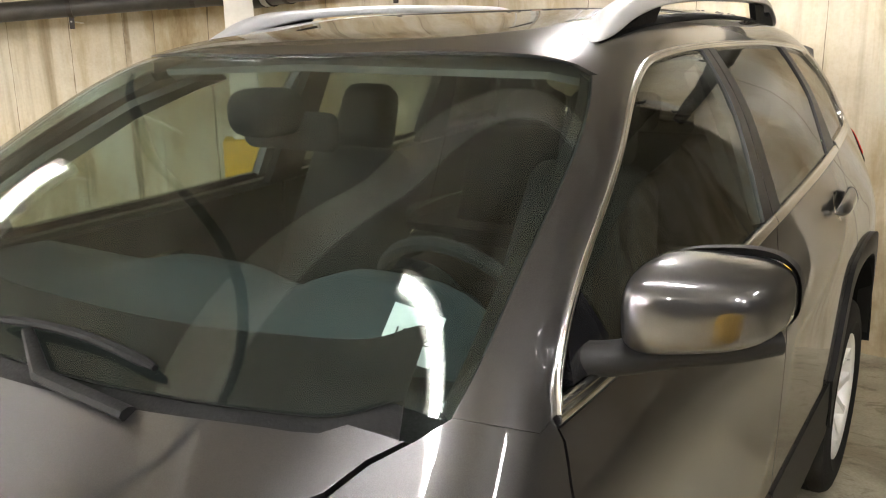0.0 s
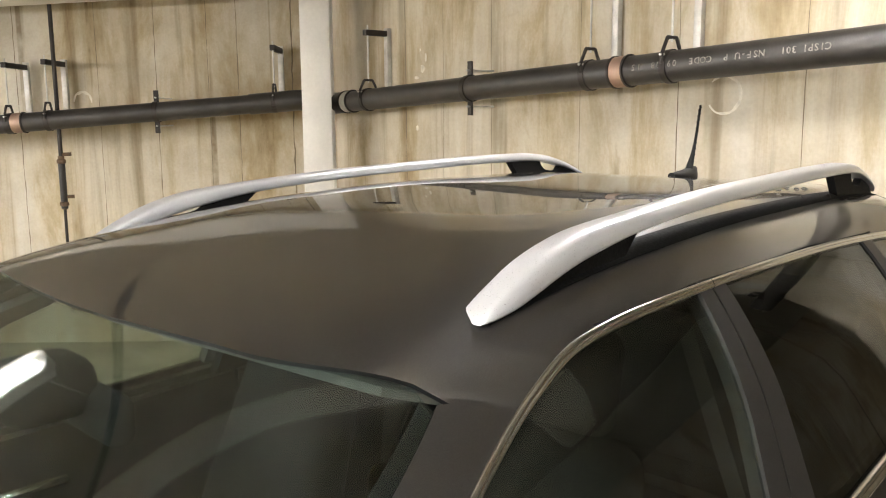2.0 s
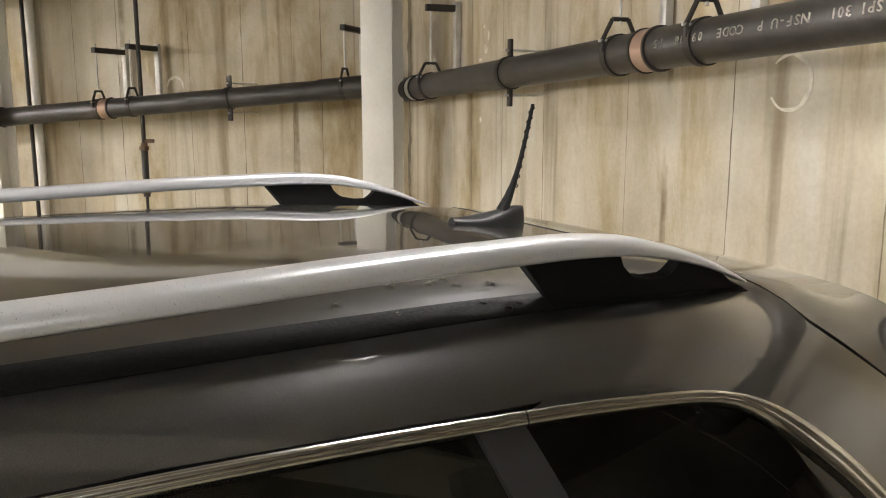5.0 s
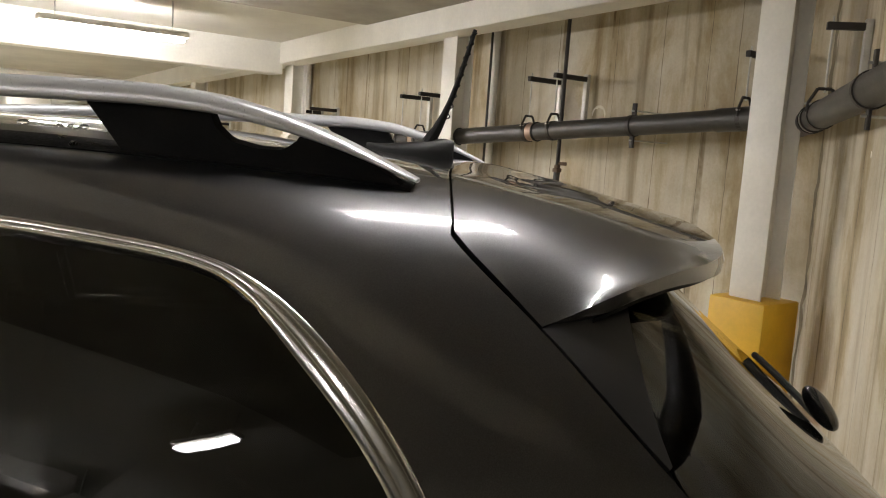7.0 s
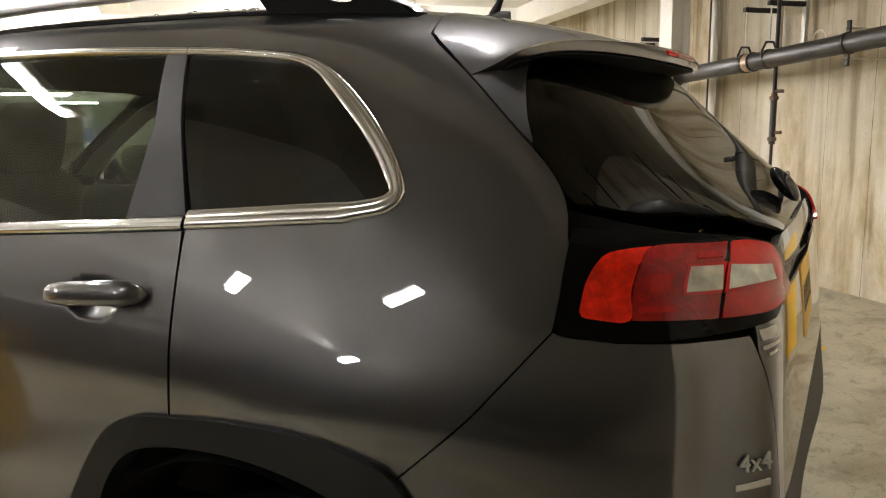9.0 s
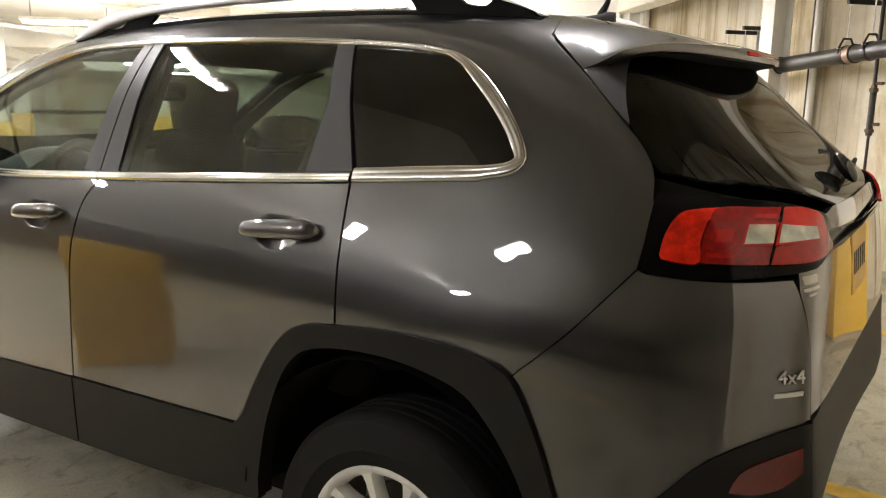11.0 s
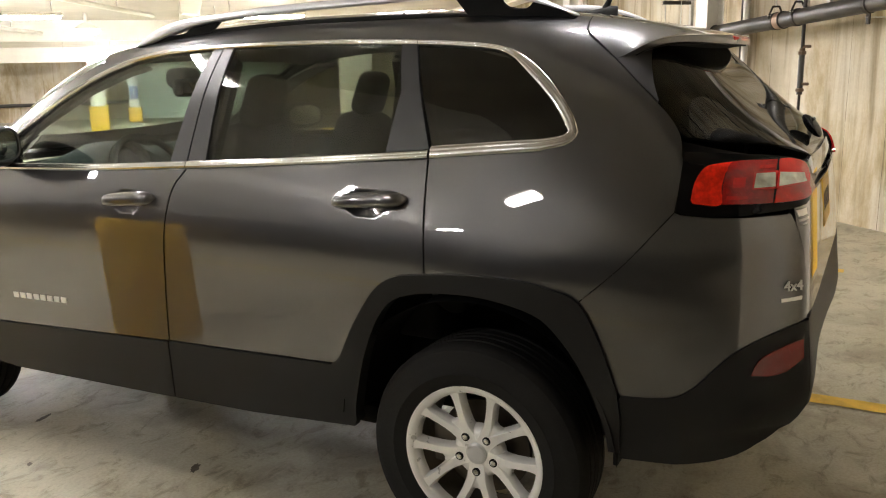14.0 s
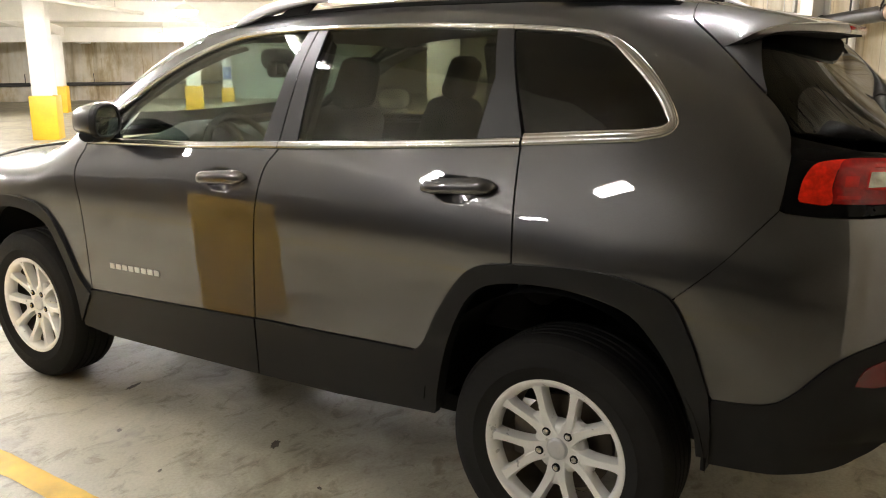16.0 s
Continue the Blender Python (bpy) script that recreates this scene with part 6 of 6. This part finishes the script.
tube(bm, [tuple(p) for p in smooth_path([tuple(on_l(.25)), tuple(on_l(.04)), tuple(on_l(-.14)), (-3.965, 3.085, 1.985), tuple(on_r(-3.80)), tuple(on_r(-3.66))], .03)], PR + .004, 20)
tagged(part("pipe_elbow", bm, PIPE), "black cast-iron pipe bend behind the column", "pipe")
# a pale stencil runs upside down along the rear wall's pipe
def stencil(text, x0, x1, size):
    """Letters that run along the pipe from x1 back to x0, upside down."""
    axis = (Vector(R1) - Vector(R0)).normalized()
    out = Vector((-.16, -1, .12))
    out = (out - axis * out.dot(axis)).normalized()
    turn = Matrix((-axis, out.cross(-axis), out)).transposed().to_4x4()
    root = None
    for k, ch in enumerate(text):
        if ch == " ":
            continue
        at = on_r(x1 + (x0 - x1) * (k + .5) / len(text)) + out * (PR + .0004)
        ob = lettering("stencil" if root is None else "letter", ch, size, Matrix.Translation(at) @ turn, PIPETEXT, root, .0018)
        root = root or tagged(ob, "pale stencilled lettering upside down on the pipe", "lettering")


for text, x0, x1 in (("CISPI 301", -.205, .01), ("NSF-U P", -.475, -.275), ("CODE", -.655, -.53), ("09/08", -.865, -.715), ("15", -.985, -.915)):
    stencil(text, x0, x1, .042)


def clevis(at, axis, r, wall_dir, rise, reach):
    """A loop hanger on a rod from an arm on a perforated strut fixed to the wall."""
    at, axis, wall_dir = Vector(at), Vector(axis).normalized(), Vector(wall_dir).normalized()
    root = empty("pipe_hanger", tuple(at), "black clevis hanger on a galvanised wall strut", "pipe hanger", "pipe hangers")
    bm = bmesh.new()
    ring_bm(bm, at, axis, r + .001, .006, .034)
    part("loop", bm, BLACKSTEEL, root)
    side = Vector((0, 0, 1)).cross(axis).normalized()
    bm = bmesh.new()
    top = at + Vector((0, 0, r + .062))
    pts = [at + side * (r + .004) + Vector((0, 0, .01)), at + side * (r + .004) + Vector((0, 0, r * .75)), top + side * .036, top - side * .036, at - side * (r + .004) + Vector((0, 0, r * .75)), at - side * (r + .004) + Vector((0, 0, .01))]
    for a, b in zip(pts, pts[1:]):
        rod(bm, a, b, .009, 8)
    part("yoke", bm, BLACKSTEEL, root)
    bm = bmesh.new()
    rod(bm, at + side * (r + .02) + Vector((0, 0, r * .72)), at - side * (r + .02) + Vector((0, 0, r * .72)), .006, 8)
    part("cross_bolt", bm, GALV, root)
    bm = bmesh.new()
    up = at + Vector((0, 0, rise))
    rod(bm, top - Vector((0, 0, .02)), up + Vector((0, 0, .05)), .006, 8)
    part("hanger_rod", bm, GALV, root)
    bm = bmesh.new()
    m = facing(up, wall_dir.cross(Vector((0, 0, 1))), (0, 0, 1))
    d = m.inverted().to_3x3() @ wall_dir
    lo, hi = (-.03, -.02, -.02), (reach, .02, .02)
    box(bm, lo, hi, m if d.x > 0 else m @ Matrix.Rotation(math.pi, 4, "Z"), .004)
    part("arm", bm, BLACKSTEEL, root)
    foot = up + wall_dir * (reach - .02)
    bm = bmesh.new()
    q = facing(foot - Vector((0, 0, rise * .5 - .04)), -wall_dir, (0, 0, 1))
    box(bm, (-.021, -rise * .5, -.02), (.021, rise * .5, .018), q, .003)
    strut = part("strut", bm, GALV, root, "perforated galvanised strut")
    for k in range(int(rise / .055)):
        z = -rise * .5 + .02 + k * .055
        bm = bmesh.new()
        box(bm, (-.009, z, .0175), (.009, z + .028, .0195), q, .0008)
        part("slot", bm, INK, strut)
    return root


WALL_N = Vector((.097, 1, 0))
for x in (-3.36, -1.305, -.80, .95, 1.40):
    clevis(on_r(x), Vector(R1) - Vector(R0), PR, WALL_N, .47 if x < -2 else .62, wall_r_y(x) - on_r(x).y - .005)
for s in (.06, 1.79, 2.09, 3.66, 3.98, 5.9, 6.3, 9.2, 9.6):
    clevis(on_l(s), L1 - L0, PR * .96, -OUT, .41 if s < 1 else .44, .36)


def wall_clamp(at, axis, r, wall_dir, reach):
    """A flat clamp held off the wall by two threaded rods."""
    at, axis, wall_dir = Vector(at), Vector(axis).normalized(), Vector(wall_dir).normalized()
    root = empty("pipe_clamp", tuple(at), "black strap clamp with threaded rods into the wall", "pipe clamp", "pipe clamps")
    bm = bmesh.new()
    ring_bm(bm, at, axis, r + .001, .007, .036)
    part("loop", bm, BLACKSTEEL, root)
    for d in (-1, 1):
        bm = bmesh.new()
        m = facing(at + Vector((0, 0, d * (r + .045))), -wall_dir, (0, 0, 1))
        box(bm, (-.018, -.045, -.008), (.018, .045, .008), m, .002)
        part("ear", bm, BLACKSTEEL, root)
        bm = bmesh.new()
        z = Vector((0, 0, d * (r + .035)))
        rod(bm, at + z - wall_dir * .03, at + z + wall_dir * reach, .006, 8)
        part("threaded_rod", bm, GALV, root)


wall_clamp(on_r(-2.26), Vector(R1) - Vector(R0), PR, WALL_N, .20)
wall_clamp(on_l(.965), L1 - L0, PR * .96, -OUT, .40)
wall_clamp(on_l(4.75), L1 - L0, PR * .96, -OUT, .40)

# black vertical sprinkler drop with two rusty unions
at = Vector((-5.38, 1.66, 0))
bm = bmesh.new()
rod(bm, (at.x, at.y, 1.55), (at.x, at.y, ceiling_z(at.x, at.y)), .016, 12)
drop = tagged(part("drop_pipe", bm, BLACKSTEEL), "thin black drop pipe with rusty unions", "pipe")
bm = bmesh.new()
rod(bm, (at.x, at.y, 1.18), (at.x, at.y, 1.56), .026, 14)
part("lower_tube", bm, PIPE, drop)
for z in (1.545, 1.215):
    bm = bmesh.new()
    lathe(bm, [(.0, -.045), (.024, -.042), (.026, -.018), (.036, -.012), (.036, .012), (.026, .018), (.024, .042), (.0, .045)], 8, Matrix.Translation((at.x, at.y, z)))
    part("union", bm, RUST, drop, "rusty pipe union")
bm = bmesh.new()
rod(bm, (at.x, at.y, .35), (at.x, at.y, 1.19), .012, 10)
part("drain_tube", bm, BLACKSTEEL, drop)
for z in (1.60, 1.27):
    bm = bmesh.new()
    rod(bm, (at.x, at.y, z), (at.x + .03, at.y + .07, z), .014, 10)
    part("valve", bm, RUST, drop)
# black sprinkler branches that run out from the long wall under the beams
for s_at, o_end in ((.66, 12.0),):
    q0, q1 = hall(s_at, 3.0, 2.74 - .05 * s_at), hall(s_at, o_end, 2.74 - .05 * s_at)
    bm = bmesh.new()
    rod(bm, q0, q1, .026, 12)
    p = tagged(part("sprinkler_pipe", bm, BLACKSTEEL), "black sprinkler pipe slung under the ceiling beams", "pipe", "sprinkler pipes")
    for f in (.12, .36, .6, .84):
        q = q0 + (q1 - q0) * f
        bm = bmesh.new()
        rod(bm, q, (q.x, q.y, ceiling_z(q.x, q.y) + .01), .006, 6)
        part("hanger_rod", bm, GALV, p)
        bm = bmesh.new()
        ring_bm(bm, q, q1 - q0, .0265, .004, .025, 16)
        part("loop", bm, BLACKSTEEL, p)
# pale conduits beside the columns on the long wall
for s in (2.99, 6.7):
    p = hall(s, .05)
    bm = bmesh.new()
    rod(bm, (p.x, p.y, 0), (p.x, p.y, ceiling_z(p.x, p.y)), .035, 14)
    c = tagged(part("conduit", bm, WHITE), "white painted vertical conduit on the concrete wall", "conduit")
    p = hall(s + .09, .03)
    bm = bmesh.new()
    rod(bm, (p.x, p.y, 0), (p.x, p.y, ceiling_z(p.x, p.y)), .016, 10)
    tagged(part("conduit", bm, BLACKSTEEL), "thin black conduit on the concrete wall", "conduit")


# ---- marks and joints on the walls and floor ----
def ring_mark(m, r, label, arc=5.2, start=.4, wide=.016):
    bm = bmesh.new()
    inner, outer = [], []
    for k in range(37):
        a = start + arc * k / 36
        w = wide * (.45 + .55 * math.sin(math.pi * k / 36)) * (1 + .2 * math.sin(7 * a))
        inner.append(bm.verts.new(m @ Vector(((r - w) * math.cos(a), (r - w) * math.sin(a), 0))))
        outer.append(bm.verts.new(m @ Vector((r * math.cos(a), r * math.sin(a), 0))))
    for k in range(36):
        bm.faces.new((inner[k], outer[k], outer[k + 1], inner[k + 1]))
    ext = bmesh.ops.extrude_face_region(bm, geom=list(bm.faces))
    for v in ext["geom"]:
        if isinstance(v, bmesh.types.BMVert):
            v.co += (m.to_3x3() @ Vector((0, 0, 1))) * .0008
    bmesh.ops.recalc_face_normals(bm, faces=bm.faces)
    return tagged(part("wall_mark", bm, CHALK), label, "mark")


RN = Vector((-.097, -1, 0)).normalized()
ring_mark(facing((-.635, wall_r_y(-.635) - .003, 1.962), RN), .098, "pale ring shaped scrape on the concrete wall", 5.0, -2.6)
p = hall(1.68, .004, 2.02)
ring_mark(facing(p, OUT), .075, "faint pale ring on the concrete wall", 3.6, -.3, .022)
for x, z, w, h in ((-2.93, 2.275, .018, .05), (-2.965, 2.20, .035, .045), (-3.03, 2.14, .04, .018), (-3.03, 1.79, .022, .03), (-2.99, 2.33, .012, .016)):
    bm = bmesh.new()
    vs = [bm.verts.new((x + w * (1 + .35 * math.sin(3.1 * k)) * math.cos(k * .785) * .7, 0, z + h * (1 + .3 * math.cos(2.3 * k)) * math.sin(k * .785) * .6)) for k in range(8)]
    for v in vs:
        v.co.y = wall_r_y(v.co.x) - .004
    bm.faces.new(vs)
    bmesh.ops.solidify(bm, geom=list(bm.faces), thickness=.003)
    tagged(part("paint_splash", bm, CHALK), "small white paint splash on the concrete wall", "mark")


def line_on_floor(a, b, wide, label):
    a, b = Vector(a), Vector(b)
    d = (b - a).normalized()
    n = Vector((-d.y, d.x)) * wide / 2
    rng = random.Random(int(a.x * 100))
    bm = bmesh.new()
    k = max(2, int((b - a).length / .06))
    rows = []
    for i in range(k + 1):
        p = a + (b - a) * i / k
        j1, j2 = 1 + rng.uniform(-.05, .05), 1 + rng.uniform(-.05, .05)
        rows.append((bm.verts.new((p.x + n.x * j1, p.y + n.y * j1, .004)), bm.verts.new((p.x - n.x * j2, p.y - n.y * j2, .004))))
    for r, s in zip(rows, rows[1:]):
        bm.faces.new((r[0], r[1], s[1], s[0]))
    bmesh.ops.recalc_face_normals(bm, faces=bm.faces)
    for f in bm.faces:
        if f.normal.z < 0:
            f.normal_flip()
    return tagged(part("floor_line", bm, YLINE), label, "floor marking", "", "structure")


line_on_floor((1.36, -6.0), (1.48, .15), .105, "worn yellow parking line on the concrete")
line_on_floor((-1.02, -6.0), (-.93, 2.9), .105, "worn yellow parking line on the concrete")
line_on_floor((-3.6, -6.0), (-3.5, 2.2), .105, "worn yellow parking line on the concrete")
line_on_floor((3.8, -6.0), (3.95, 2.6), .105, "worn yellow parking line on the concrete")


def floor_stain(x, y, rx, ry, turn, seed):
    """A dark oily spot with a ragged edge."""
    rng = random.Random(seed)
    bm = bmesh.new()
    vs = []
    for k in range(22):
        a = 2 * math.pi * k / 22
        r = rng.uniform(.72, 1.15)
        u, v = rx * r * math.cos(a), ry * r * math.sin(a)
        vs.append(bm.verts.new((x + u * math.cos(turn) - v * math.sin(turn), y + u * math.sin(turn) + v * math.cos(turn), .0025)))
    bm.faces.new(vs)
    return tagged(part("floor_stain", bm, OIL), "dark oily stain on the concrete floor", "stain", "floor stains", "structure")


for k, (x, y, rx, ry, turn) in enumerate(((.79, .105, .040, .017, .5), (.727, -.866, .050, .014, .2), (1.05, -.52, .020, .010, .9), (1.32, .62, .028, .012, -.3), (1.60, -.28, .018, .009, .2), (.95, .48, .014, .008, 1.2), (2.02, .20, .025, .010, .7), (1.18, -.10, .015, .007, .4), (-.5, 2.62, .05, .02, .1), (.25, 2.55, .03, .014, .6))):
    floor_stain(x, y, rx, ry, turn, 40 + k)


# ---- joints and seams of the cast walls ----
def joint(m, height, wide, label="dark stained vertical joint in the concrete wall"):
    """A shallow stained seam with an uneven edge, on a wall's face."""
    rng = random.Random(int(m.translation.x * 1000) + int(m.translation.y * 77))
    bm = bmesh.new()
    rows = []
    n = 40
    for k in range(n + 1):
        z = height * k / n
        c = rng.uniform(-.3, .3) * wide
        w = wide * rng.uniform(.35, 1.0) / 2
        rows.append((bm.verts.new(m @ Vector((c - w, z, .0012))), bm.verts.new(m @ Vector((c + w, z, .0012)))))
    for a, b in zip(rows, rows[1:]):
        bm.faces.new((a[0], a[1], b[1], b[0]))
    return tagged(part("wall_joint", bm, JOINT), label, "wall joint", "wall joints", "structure")


for x, w in ((-.23, .006), (-.90, .008), (-1.55, .005), (-2.28, .008), (-2.75, .005), (-3.16, .010), (.45, .006), (1.1, .006), (1.72, .008), (2.35, .006)):
    joint(facing((x, wall_r_y(x), 0), RN), 2.95, w)
for s, w in ((-.02, .016), (.42, .008), (.66, .006), (1.08, .009), (1.55, .006), (2.2, .008), (2.62, .006), (3.4, .009), (4.05, .006), (4.7, .008), (5.3, .006), (6.1, .008), (7.2, .008), (8.4, .008), (9.6, .008), (11.0, .008)):
    joint(facing(hall(s, 0), OUT), 2.9 - .05 * s, w)
joint(facing((-4.20, 3.345, 0), (.45, -.9, 0)) @ Matrix.Translation((0, 0, .02)), 2.95, .035, "dark water stained corner of the concrete walls")
